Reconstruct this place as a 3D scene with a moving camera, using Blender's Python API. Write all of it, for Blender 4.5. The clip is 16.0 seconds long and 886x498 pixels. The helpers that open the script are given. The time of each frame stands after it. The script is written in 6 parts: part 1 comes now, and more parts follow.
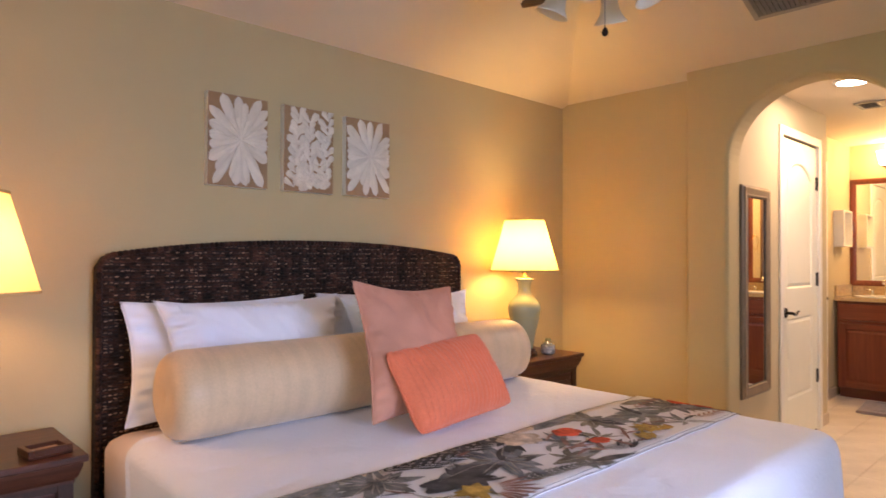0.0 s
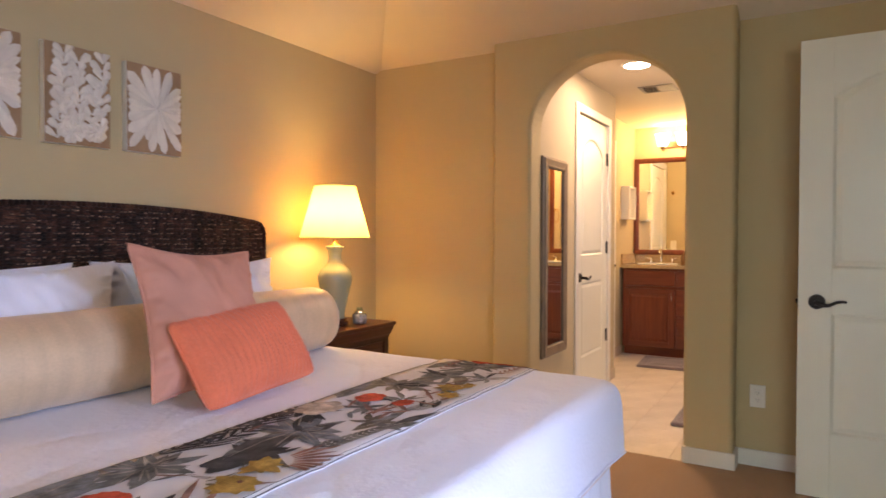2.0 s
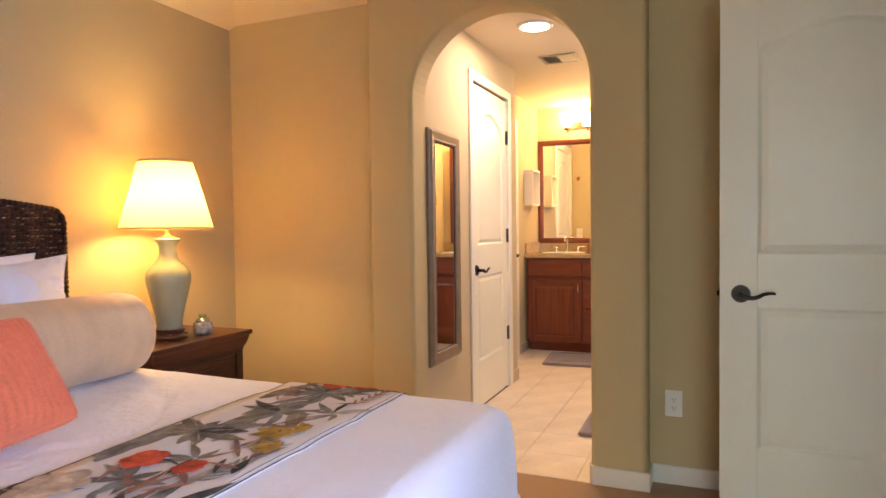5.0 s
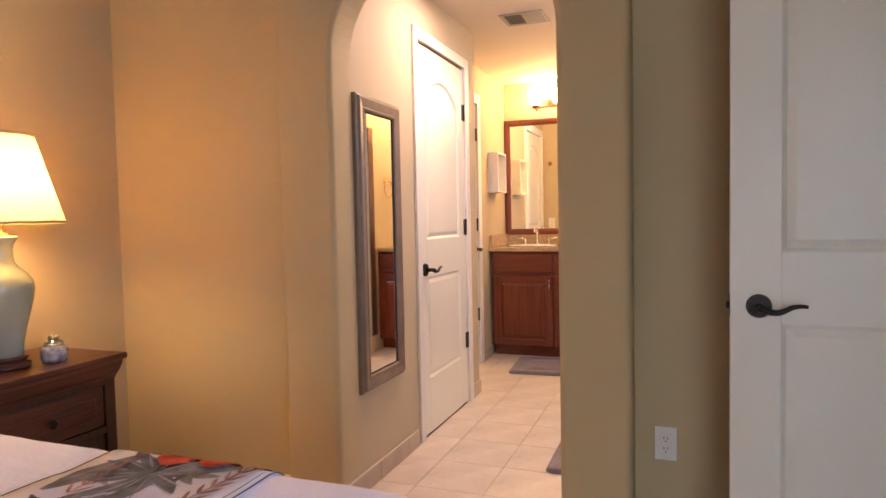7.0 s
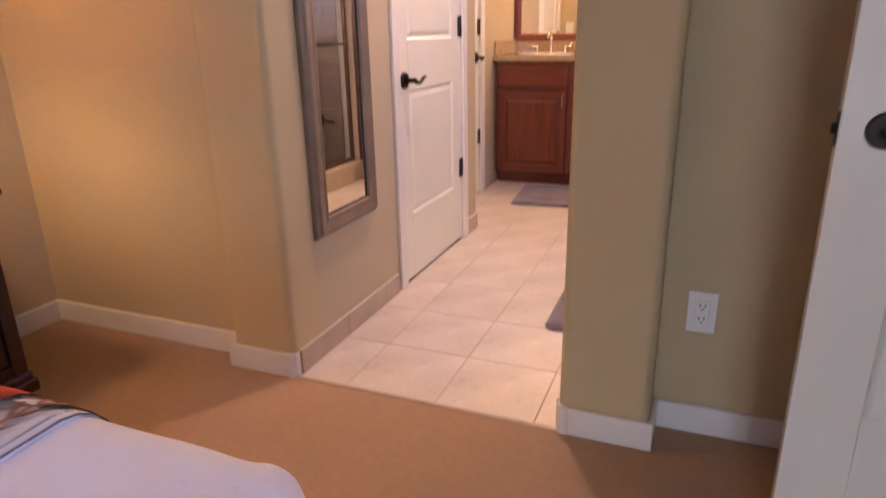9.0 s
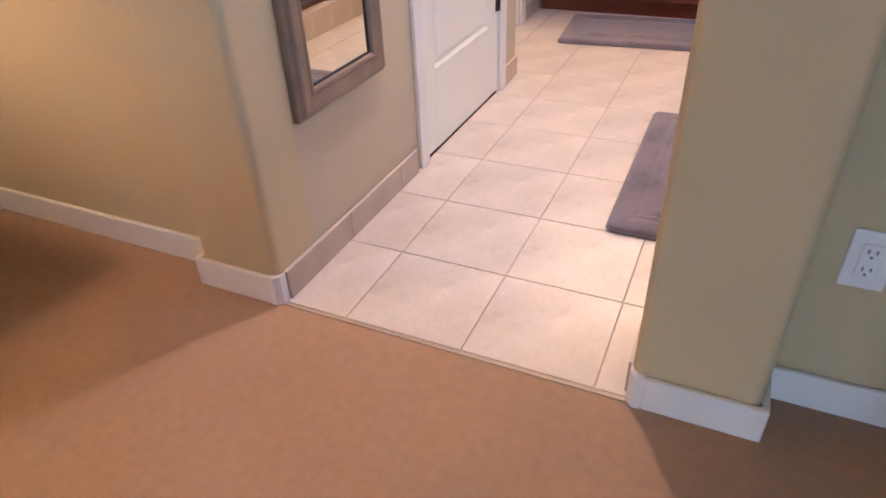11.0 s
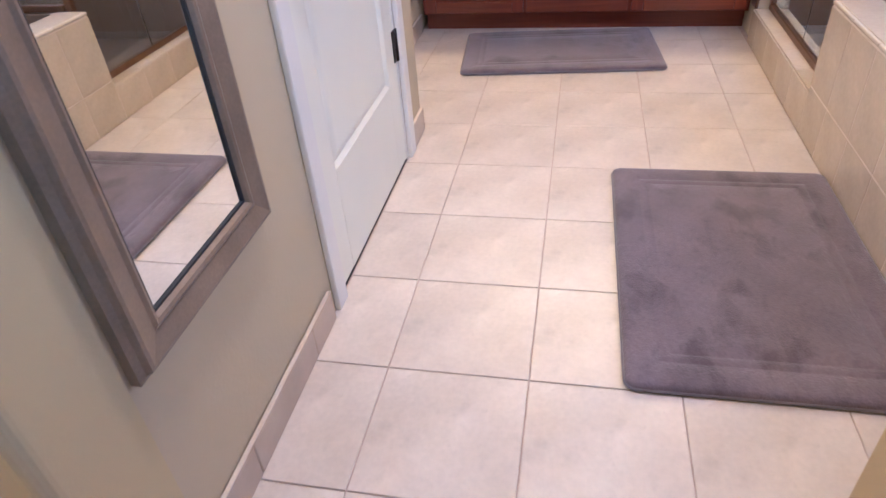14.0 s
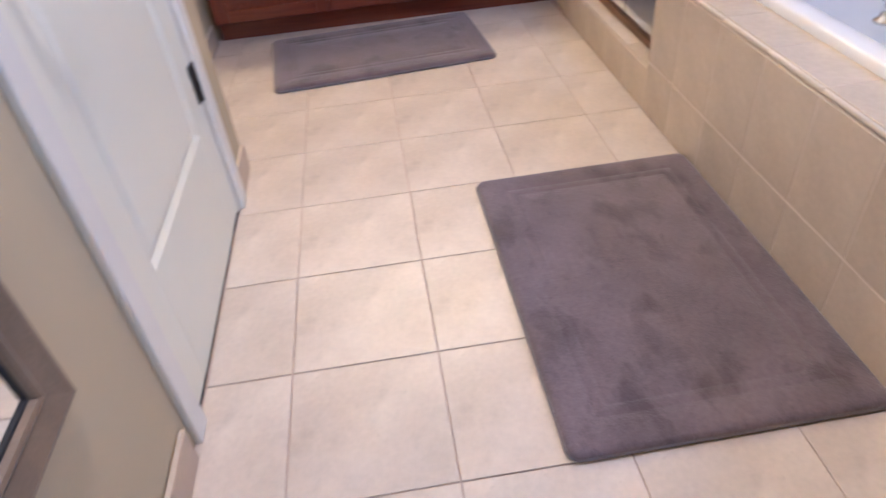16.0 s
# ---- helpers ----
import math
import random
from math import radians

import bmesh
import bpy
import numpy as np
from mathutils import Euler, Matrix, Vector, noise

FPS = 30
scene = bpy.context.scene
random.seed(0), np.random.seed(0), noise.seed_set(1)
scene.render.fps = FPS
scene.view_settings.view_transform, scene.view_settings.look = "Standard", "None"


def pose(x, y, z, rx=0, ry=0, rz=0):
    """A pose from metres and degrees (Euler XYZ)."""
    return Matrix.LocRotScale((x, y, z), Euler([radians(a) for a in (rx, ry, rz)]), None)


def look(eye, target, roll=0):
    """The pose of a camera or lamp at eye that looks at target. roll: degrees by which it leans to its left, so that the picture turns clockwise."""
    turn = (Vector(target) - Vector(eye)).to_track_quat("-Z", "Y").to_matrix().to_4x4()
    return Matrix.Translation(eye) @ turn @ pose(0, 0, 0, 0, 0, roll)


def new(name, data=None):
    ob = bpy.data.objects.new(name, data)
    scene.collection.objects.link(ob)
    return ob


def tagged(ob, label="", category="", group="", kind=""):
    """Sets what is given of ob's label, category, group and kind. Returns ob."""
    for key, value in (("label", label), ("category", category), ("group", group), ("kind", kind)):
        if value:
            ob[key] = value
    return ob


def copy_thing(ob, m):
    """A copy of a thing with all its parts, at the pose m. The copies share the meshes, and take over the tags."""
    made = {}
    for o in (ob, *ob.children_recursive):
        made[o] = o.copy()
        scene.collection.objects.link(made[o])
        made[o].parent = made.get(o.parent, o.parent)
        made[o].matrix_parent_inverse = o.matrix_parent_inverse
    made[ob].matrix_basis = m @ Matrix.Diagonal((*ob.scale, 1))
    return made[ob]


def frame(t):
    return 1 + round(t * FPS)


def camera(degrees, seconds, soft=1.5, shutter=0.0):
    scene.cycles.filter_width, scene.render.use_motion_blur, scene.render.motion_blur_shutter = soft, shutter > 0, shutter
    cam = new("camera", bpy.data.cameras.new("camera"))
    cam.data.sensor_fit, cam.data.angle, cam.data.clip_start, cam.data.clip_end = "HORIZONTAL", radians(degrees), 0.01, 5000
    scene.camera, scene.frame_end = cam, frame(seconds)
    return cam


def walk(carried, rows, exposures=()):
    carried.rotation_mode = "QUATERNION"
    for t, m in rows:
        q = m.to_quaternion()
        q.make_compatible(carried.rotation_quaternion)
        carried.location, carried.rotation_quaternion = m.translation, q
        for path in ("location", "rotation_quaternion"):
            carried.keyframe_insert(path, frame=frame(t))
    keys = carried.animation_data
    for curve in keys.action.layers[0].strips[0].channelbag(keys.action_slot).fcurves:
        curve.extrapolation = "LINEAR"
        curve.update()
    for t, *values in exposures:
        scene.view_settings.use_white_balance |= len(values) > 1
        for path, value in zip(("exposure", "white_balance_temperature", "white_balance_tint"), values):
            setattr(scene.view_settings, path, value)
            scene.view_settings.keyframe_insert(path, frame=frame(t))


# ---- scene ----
cam = camera(69.3, 16.0, shutter=0.5)
PATH = [
    (0, (0.088, 0.033, 1.246), (1.469, 1.479, 1.272), 0.2),
    (0.5, (0.096, -0.002, 1.209), (1.551, 1.371, 1.218), 0.3),
    (1, (0.122, -0.006, 1.203), (1.657, 1.276, 1.18), 0.1),
    (1.5, (0.169, 0.022, 1.194), (1.804, 1.174, 1.16), -0.1),
    (2, (0.222, 0.053, 1.184), (1.944, 1.07, 1.143), 0.1),
    (2.5, (0.277, 0.088, 1.176), (2.051, 1.011, 1.122), 0.1),
    (3, (0.335, 0.136, 1.173), (2.139, 0.997, 1.112), -0.2),
    (3.5, (0.432, 0.165, 1.171), (2.246, 1.006, 1.108), -0.3),
    (4, (0.586, 0.161, 1.168), (2.411, 0.977, 1.108), -0.3),
    (4.2, (0.642, 0.15, 1.163), (2.47, 0.96, 1.103), -0.4),
    (6.5, (1.391, 0.229, 1.152), (3.254, 0.949, 1.062), -1.1),
    (7, (1.568, 0.257, 1.157), (3.435, 0.969, 1.059), -1.2),
    (7.5, (1.694, 0.287, 1.152), (3.563, 0.991, 1.042), -1.3),
    (8, (1.868, 0.304, 1.14), (3.727, 1.015, 0.946), -1.5),
    (8.5, (2.038, 0.317, 1.111), (3.862, 1.038, 0.719), -1.4),
    (9, (2.193, 0.372, 1.075), (3.946, 1.089, 0.431), -1.2),
    (9.5, (2.345, 0.414, 1.046), (3.998, 1.103, 0.155), -1.3),
    (9.7, (2.397, 0.44, 1.034), (4.017, 1.125, 0.081), -1.4),
    (11.8, (2.971, 0.702, 1.027), (4.437, 1.431, -0.122), -3.4),
    (12, (3.019, 0.729, 1.028), (4.486, 1.455, -0.122), -3.6),
    (12.5, (3.155, 0.806, 1.035), (4.635, 1.506, -0.114), -4.5),
    (13, (3.243, 0.853, 1.041), (4.749, 1.505, -0.102), -5.1),
    (13.5, (3.342, 0.918, 1.057), (4.886, 1.416, -0.112), -4.6),
    (14, (3.433, 0.986, 1.038), (5.006, 1.366, -0.138), -4.8),
    (14.5, (3.501, 1.021, 1.035), (5.069, 1.336, -0.166), -4.3),
    (15, (3.609, 1.047, 1.033), (5.175, 1.289, -0.188), -4.9),
    (15.5, (3.685, 1.078, 1.033), (5.251, 1.206, -0.204), -5.0),
    (16, (3.758, 1.089, 1.03), (5.306, 0.97, -0.231), -5.6),
]
EXPO = [(0, 0.16, 6750, 28), (0.9, 0.14, 6550, 23), (2.0, 0.08, 6750, 28), (4.0, 0.36, 6900, 24), (6.5, 0.10, 6400, 37), (8.0, 0.20, 5900, 41), (9.0, 0.12, 5850, 47), (12.0, 0.56, 4550, 26), (13.0, 0.54, 4400, 24), (14.5, 0.39, 4500, 27), (16.0, 0.30, 4500, 23)]
walk(cam, [(t, look(eye, target, roll)) for t, eye, target, roll in PATH], exposures=EXPO)

# ---- world and light ----
world = bpy.data.worlds.new("world")
scene.world = world
world.use_nodes = True
_n = world.node_tree.nodes
_sky = _n.new("ShaderNodeTexSky")
_sky.sky_type, _sky.sun_disc = "NISHITA", False
_sky.sun_elevation, _sky.sun_rotation = radians(38), radians(40)
_n["Background"].inputs[1].default_value = 0.10
world.node_tree.links.new(_sky.outputs[0], _n["Background"].inputs[0])


def lamp(name, kind, loc, energy, col, size=0.1, rot=(0, 0, 0), size_y=None, spread=180):
    d = bpy.data.lights.new(name, kind)
    d.energy, d.color = energy, col
    if kind == "AREA":
        d.size = size
        if size_y:
            d.shape, d.size_y = "RECTANGLE", size_y
        d.spread = radians(spread)
    else:
        d.shadow_soft_size = size
    o = new(name, d)
    o.location, o.rotation_euler = loc, [radians(a) for a in rot]
    return o


sun = bpy.data.lights.new("sun", "SUN")
sun.energy, sun.angle, sun.color = 2.5, radians(0.5), (1.0, 0.95, 0.88)
sun_ob = new("sun", sun)
sun_ob.rotation_euler = (radians(52), 0, radians(140))

WARM = (1.0, 0.62, 0.30)
DAY = (0.58, 0.75, 1.0)
lamp("window_light_west", "AREA", (-1.74, -0.95, 1.15), 47, (0.69, 0.88, 0.85), 1.7, (0, -62, 0), 2.2, 132)
lamp("window_light_south", "AREA", (0.90, -2.24, 1.46), 68, (0.49, 0.67, 1.0), 1.45, (54, 0, -14), 1.3, 130)
lamp("window_light_bath", "AREA", (4.75, -0.93, 1.65), 18, (0.68, 0.81, 1.0), 1.1, (90, 0, 0), 0.8)
lamp("lamp_bulb_east", "POINT", (3.08, 2.462, 1.30), 25, (1.0, 0.645, 0.20), 0.08)
lamp("lamp_bulb_west", "POINT", (0.362, 2.36, 1.265), 8.5, (1.0, 0.60, 0.27), 0.05)
lamp("bath_ceiling_bulb", "AREA", (4.57, 1.126, 2.305), 17, (1.0, 0.75, 0.52), 0.15)
for _y in (1.075, 1.275, 1.475, 0.385, 0.585, 0.785):
    lamp("vanity_bulb", "POINT", (7.08, _y, 2.13), 3.6, (1.0, 0.53, 0.07), 0.045)


# ---- materials ----
def mat(name, col, rough=0.6, metal=0.0, var=0.06, scale=6.0, bump=0.0, bscale=200.0, fine=0.0, col2=None, spec=0.5, coat=0.0, sheen=0.0, rnd=0.0, island=0.0):
    """A plain surface: a colour that drifts at a broad and a fine scale, with a fine relief."""
    m = bpy.data.materials.new(name)
    m.use_nodes = True
    nt = m.node_tree
    b = nt.nodes["Principled BSDF"]
    b.inputs["Roughness"].default_value, b.inputs["Metallic"].default_value = rough, metal
    b.inputs["Specular IOR Level"].default_value = spec
    b.inputs["Coat Weight"].default_value = coat
    b.inputs["Sheen Weight"].default_value = sheen
    tc = nt.nodes.new("ShaderNodeTexCoord")
    n1 = nt.nodes.new("ShaderNodeTexNoise")
    n1.inputs["Scale"].default_value, n1.inputs["Detail"].default_value = scale, 6
    nt.links.new(tc.outputs["Object"], n1.inputs["Vector"])
    ramp = nt.nodes.new("ShaderNodeValToRGB")
    c = Vector(col)
    lo, hi = c * (1 - var), (Vector(col2) if col2 else c * (1 + var))
    ramp.color_ramp.elements[0].position, ramp.color_ramp.elements[1].position = 0.32, 0.68
    ramp.color_ramp.elements[0].color, ramp.color_ramp.elements[1].color = (*lo, 1), (*[min(v, 0.95) for v in hi], 1)
    nt.links.new(n1.outputs["Fac"], ramp.inputs[0])
    out = ramp.outputs[0]
    if fine:
        n3 = nt.nodes.new("ShaderNodeTexNoise")
        n3.inputs["Scale"].default_value, n3.inputs["Detail"].default_value = scale * 14, 4
        nt.links.new(tc.outputs["Object"], n3.inputs["Vector"])
        mr = nt.nodes.new("ShaderNodeMapRange")
        mr.inputs[1].default_value, mr.inputs[2].default_value = 0.3, 0.7
        mr.inputs[3].default_value, mr.inputs[4].default_value = 1 - fine, 1 + fine
        nt.links.new(n3.outputs["Fac"], mr.inputs[0])
        out = scaled(nt, out, mr.outputs[0])
    if rnd:
        oi = nt.nodes.new("ShaderNodeObjectInfo")
        mr = nt.nodes.new("ShaderNodeMapRange")
        mr.inputs[3].default_value, mr.inputs[4].default_value = 1 - rnd, 1 + rnd
        nt.links.new(oi.outputs["Random"], mr.inputs[0])
        out = scaled(nt, out, mr.outputs[0])
    if island:
        oi = nt.nodes.new("ShaderNodeNewGeometry")
        mr = nt.nodes.new("ShaderNodeMapRange")
        mr.inputs[3].default_value, mr.inputs[4].default_value = 1 - island, 1 + island
        nt.links.new(oi.outputs["Random Per Island"], mr.inputs[0])
        out = scaled(nt, out, mr.outputs[0])
    nt.links.new(out, b.inputs["Base Color"])
    if bump:
        n2 = nt.nodes.new("ShaderNodeTexNoise")
        n2.inputs["Scale"].default_value, n2.inputs["Detail"].default_value = bscale, 3
        nt.links.new(tc.outputs["Object"], n2.inputs["Vector"])
        bp = nt.nodes.new("ShaderNodeBump")
        bp.inputs["Strength"].default_value, bp.inputs["Distance"].default_value = bump, 0.003
        nt.links.new(n2.outputs["Fac"], bp.inputs["Height"])
        nt.links.new(bp.outputs[0], b.inputs["Normal"])
    return m


def scaled(nt, colour, value):
    """colour times value, as a node socket."""
    v = nt.nodes.new("ShaderNodeVectorMath")
    v.operation = "SCALE"
    nt.links.new(colour, v.inputs[0])
    nt.links.new(value, v.inputs["Scale"])
    return v.outputs[0]


def glowing(name, col, strength, base=(0.8, 0.8, 0.75)):
    m = bpy.data.materials.new(name)
    m.use_nodes = True
    b = m.node_tree.nodes["Principled BSDF"]
    b.inputs["Base Color"].default_value = (*base, 1)
    b.inputs["Emission Color"].default_value = (*col, 1)
    b.inputs["Emission Strength"].default_value = strength
    b.inputs["Roughness"].default_value = 0.4
    return m


def plain(name, col, rough, metal=0.0, transmission=0.0, ior=1.45):
    m = bpy.data.materials.new(name)
    m.use_nodes = True
    b = m.node_tree.nodes["Principled BSDF"]
    b.inputs["Base Color"].default_value = (*col, 1)
    b.inputs["Roughness"].default_value, b.inputs["Metallic"].default_value = rough, metal
    b.inputs["Transmission Weight"].default_value, b.inputs["IOR"].default_value = transmission, ior
    return m


def wood(name, dark, light, rough=0.35, axis=0, coat=0.0):
    m = mat(name, dark, rough, coat=coat)
    nt = m.node_tree
    b = nt.nodes["Principled BSDF"]
    tc = nt.nodes.new("ShaderNodeTexCoord")
    mp = nt.nodes.new("ShaderNodeMapping")
    sc = [55.0, 55.0, 55.0]
    sc[axis] = 3.0
    mp.inputs["Scale"].default_value = sc
    n = nt.nodes.new("ShaderNodeTexNoise")
    n.inputs["Scale"].default_value, n.inputs["Detail"].default_value, n.inputs["Distortion"].default_value = 1.0, 5, 0.6
    r = nt.nodes.new("ShaderNodeValToRGB")
    r.color_ramp.elements[0].position, r.color_ramp.elements[1].position = 0.3, 0.72
    r.color_ramp.elements[0].color, r.color_ramp.elements[1].color = (*dark, 1), (*light, 1)
    nt.links.new(tc.outputs["Object"], mp.inputs[0])
    nt.links.new(mp.outputs[0], n.inputs["Vector"])
    nt.links.new(n.outputs["Fac"], r.inputs[0])
    nt.links.new(r.outputs[0], b.inputs["Base Color"])
    bp = nt.nodes.new("ShaderNodeBump")
    bp.inputs["Strength"].default_value, bp.inputs["Distance"].default_value = 0.25, 0.001
    nt.links.new(n.outputs["Fac"], bp.inputs["Height"])
    nt.links.new(bp.outputs[0], b.inputs["Normal"])
    return m


def blotched(m, scale, start, depth, stretch=(1, 1, 1), twist=0.25):
    """Darkens separate spots of a surface: blemishes on tile, uneven tone in cloth and weave."""
    nt = m.node_tree
    base = nt.nodes["Principled BSDF"].inputs["Base Color"]
    src = base.links[0].from_socket
    tc, mp, n = nt.nodes.new("ShaderNodeTexCoord"), nt.nodes.new("ShaderNodeMapping"), nt.nodes.new("ShaderNodeTexNoise")
    mp.inputs["Scale"].default_value = stretch
    n.inputs["Scale"].default_value, n.inputs["Detail"].default_value, n.inputs["Distortion"].default_value = scale, 5, twist
    mr = nt.nodes.new("ShaderNodeMapRange")
    mr.inputs[1].default_value, mr.inputs[2].default_value = start, start + 0.14
    mr.inputs[3].default_value, mr.inputs[4].default_value = 1.0, 1 - depth
    nt.links.new(tc.outputs["Object"], mp.inputs[0])
    nt.links.new(mp.outputs[0], n.inputs["Vector"])
    nt.links.new(n.outputs["Fac"], mr.inputs[0])
    nt.links.new(scaled(nt, src, mr.outputs[0]), base)
    return m


M_WALL = mat("khaki_wall_paint", (0.515, 0.413, 0.228), 0.75, var=0.03, scale=1.5, bump=0.18, bscale=90, spec=0.25)
M_BWALL = mat("khaki_bath_paint", (0.49, 0.405, 0.26), 0.7, var=0.03, scale=1.5, bump=0.18, bscale=90, spec=0.25)
M_CEIL = mat("ceiling_paint", (0.70, 0.60, 0.45), 0.8, var=0.03, scale=1.2, bump=0.3, bscale=110, spec=0.2)
M_TRIM = mat("white_trim_paint", (0.72, 0.69, 0.62), 0.4, var=0.03, scale=3)
M_DOOR = mat("white_door_paint", (0.74, 0.72, 0.60), 0.38, var=0.02, scale=3, bump=0.08, bscale=60)
M_CARPET = mat("tan_loop_carpet", (0.375, 0.238, 0.138), 0.95, var=0.05, scale=3, fine=0.06, spec=0.1, sheen=0.2)
_nt = M_CARPET.node_tree
_tc, _wv, _bp = _nt.nodes.new("ShaderNodeTexCoord"), _nt.nodes.new("ShaderNodeTexWave"), _nt.nodes.new("ShaderNodeBump")
_wv.bands_direction = "X"
_wv.inputs["Scale"].default_value, _wv.inputs["Distortion"].default_value, _wv.inputs["Detail Scale"].default_value = 52.0, 0.5, 3.0
_nt.links.new(_tc.outputs["Object"], _wv.inputs["Vector"])
_bp.inputs["Strength"].default_value, _bp.inputs["Distance"].default_value = 0.28, 0.003
_nt.links.new(_wv.outputs["Fac"], _bp.inputs["Height"])
_nt.links.new(_bp.outputs[0], _nt.nodes["Principled BSDF"].inputs["Normal"])
M_TILE = mat("cream_floor_tile", (0.62, 0.54, 0.45), 0.33, var=0.10, scale=6, fine=0.04, rnd=0.05, col2=(0.68, 0.605, 0.515))
blotched(M_TILE, 11.0, 0.55, 0.13)
blotched(M_TILE, 40.0, 0.66, 0.16)
M_TUBTILE = mat("beige_wall_tile", (0.55, 0.465, 0.345), 0.24, var=0.08, scale=5, fine=0.04, rnd=0.05)
# paler than the wall tile: the rounded edge's highlight is put into its colour
M_CAPTILE = mat("bullnose_tile_highlit", (0.64, 0.56, 0.44), 0.18, var=0.06, scale=8, rnd=0.04)
M_SHOWTILE = mat("shower_tile", (0.21, 0.15, 0.09), 0.35, var=0.1, scale=5, island=0.05)
M_GROUT = mat("grout", (0.53, 0.42, 0.35), 0.9, var=0.1, scale=20)
M_GROUTL = mat("pale_grout", (0.62, 0.53, 0.41), 0.9, var=0.06, scale=20)
M_BASETILE = mat("tile_baseboard", (0.46, 0.36, 0.26), 0.4, var=0.12, scale=9, rnd=0.04)
M_SHEET = mat("white_cotton", (0.80, 0.84, 0.98), 0.85, var=0.02, scale=4, bump=0.3, bscale=140, sheen=0.15, spec=0.2)
M_BED = mat("mattress_ticking", (0.7, 0.68, 0.66), 0.9)
M_BOLSTER = mat("champagne_satin", (0.66, 0.46, 0.285), 0.42, var=0.06, scale=9, fine=0.05, bump=0.12, bscale=300, sheen=0.3)
# narrow darker streaks round the bolster's girth
blotched(M_BOLSTER, 1.0, 0.45, 0.07, (26, 1.5, 1.5))
M_PINK = mat("dusty_pink_linen", (0.56, 0.255, 0.175), 0.85, var=0.07, scale=8, bump=0.4, bscale=260, sheen=0.08, spec=0.2)
M_CORAL = mat("coral_plush", (0.78, 0.195, 0.095), 0.85, var=0.05, scale=10, fine=0.06, bump=0.3, bscale=160, sheen=0.2, spec=0.2)
M_DARKWOOD = wood("dark_walnut", (0.034, 0.009, 0.005), (0.105, 0.030, 0.015), 0.34, 0, 0.12)
M_DARKWOODV = wood("dark_walnut_upright", (0.018, 0.006, 0.004), (0.055, 0.018, 0.009), 0.38, 2, 0.1)
M_CHERRY = wood("cherry_cabinet", (0.11, 0.019, 0.007), (0.19, 0.040, 0.014), 0.32, 2, 0.2)
M_CHERRYH = wood("cherry_cabinet_rail", (0.11, 0.019, 0.007), (0.19, 0.040, 0.014), 0.32, 1, 0.2)
M_FRAMERED = wood("red_brown_frame", (0.11, 0.022, 0.009), (0.19, 0.045, 0.018), 0.3, 2, 0.2)
M_ORB = mat("oil_rubbed_bronze", (0.022, 0.017, 0.015), 0.38, 0.7, var=0.2, scale=20)
M_BRONZE = mat("bronze_frame", (0.20, 0.11, 0.06), 0.33, 0.75, var=0.1, scale=10)
M_PEWTER = mat("pewter_wood_frame", (0.205, 0.148, 0.095), 0.42, 0.0, var=0.12, scale=14, fine=0.08)
M_CHROME = plain("chrome", (0.8, 0.78, 0.74), 0.12, 1.0)
M_MIRROR = plain("mirror_glass", (0.93, 0.94, 0.93), 0.01, 1.0)
M_GLASS = plain("clear_glass", (0.95, 0.98, 0.96), 0.02, 0.0, 1.0)
M_CELADON = mat("celadon_glaze", (0.33, 0.36, 0.25), 0.12, var=0.05, scale=5, coat=0.6)
M_BRASS = plain("brass", (0.75, 0.45, 0.16), 0.25, 1.0)
M_GREYMAT = mat("grey_plush_mat", (0.158, 0.126, 0.138), 0.95, var=0.16, scale=6, fine=0.10, bump=0.6, bscale=180, sheen=0.45, spec=0.1)
blotched(M_GREYMAT, 7.0, 0.53, 0.36, (1, 1.6, 1))
blotched(M_GREYMAT, 15.0, 0.58, 0.16, (1, 1.8, 1), 0.5)
M_PLASTIC = mat("white_plastic", (0.74, 0.72, 0.66), 0.35, var=0.02)
M_DARK = mat("dark_slot", (0.02, 0.02, 0.02), 0.7)
M_ACRYLIC = mat("white_acrylic", (0.8, 0.8, 0.78), 0.12, var=0.01)
M_GRANITE = mat("beige_granite", (0.40, 0.27, 0.14), 0.15, var=0.15, scale=50, fine=0.12, col2=(0.52, 0.38, 0.19), coat=0.3)
M_VENT = mat("vent_metal", (0.36, 0.32, 0.26), 0.5, 0.2, var=0.05)
M_CANVAS = mat("tan_canvas", (0.34, 0.21, 0.11), 0.9, var=0.10, scale=12, bump=0.3, bscale=500)
M_PETAL = mat("white_plaster_relief", (0.70, 0.64, 0.54), 0.8, var=0.05, scale=25, fine=0.05, rnd=0.09, bump=0.3, bscale=150)
M_FROST = mat("frosted_glass_shade", (0.75, 0.68, 0.55), 0.3, var=0.03)
M_GRASSY = mat("garden_green", (0.07, 0.11, 0.04), 0.9, var=0.4, scale=0.8, fine=0.3)


# ---- mesh helpers ----
def box(bm, x0, x1, y0, y1, z0, z1, bevel=0.0, segs=2):
    r = bmesh.ops.create_cube(bm, size=1.0)
    vs = r["verts"]
    for v in vs:
        v.co = Vector((x0 + (x1 - x0) * (v.co.x + 0.5), y0 + (y1 - y0) * (v.co.y + 0.5), z0 + (z1 - z0) * (v.co.z + 0.5)))
    if bevel:
        es = list({e for v in vs for e in v.link_edges})
        bmesh.ops.bevel(bm, geom=es, offset=bevel, segments=segs, profile=0.5, affect="EDGES")
    return bm


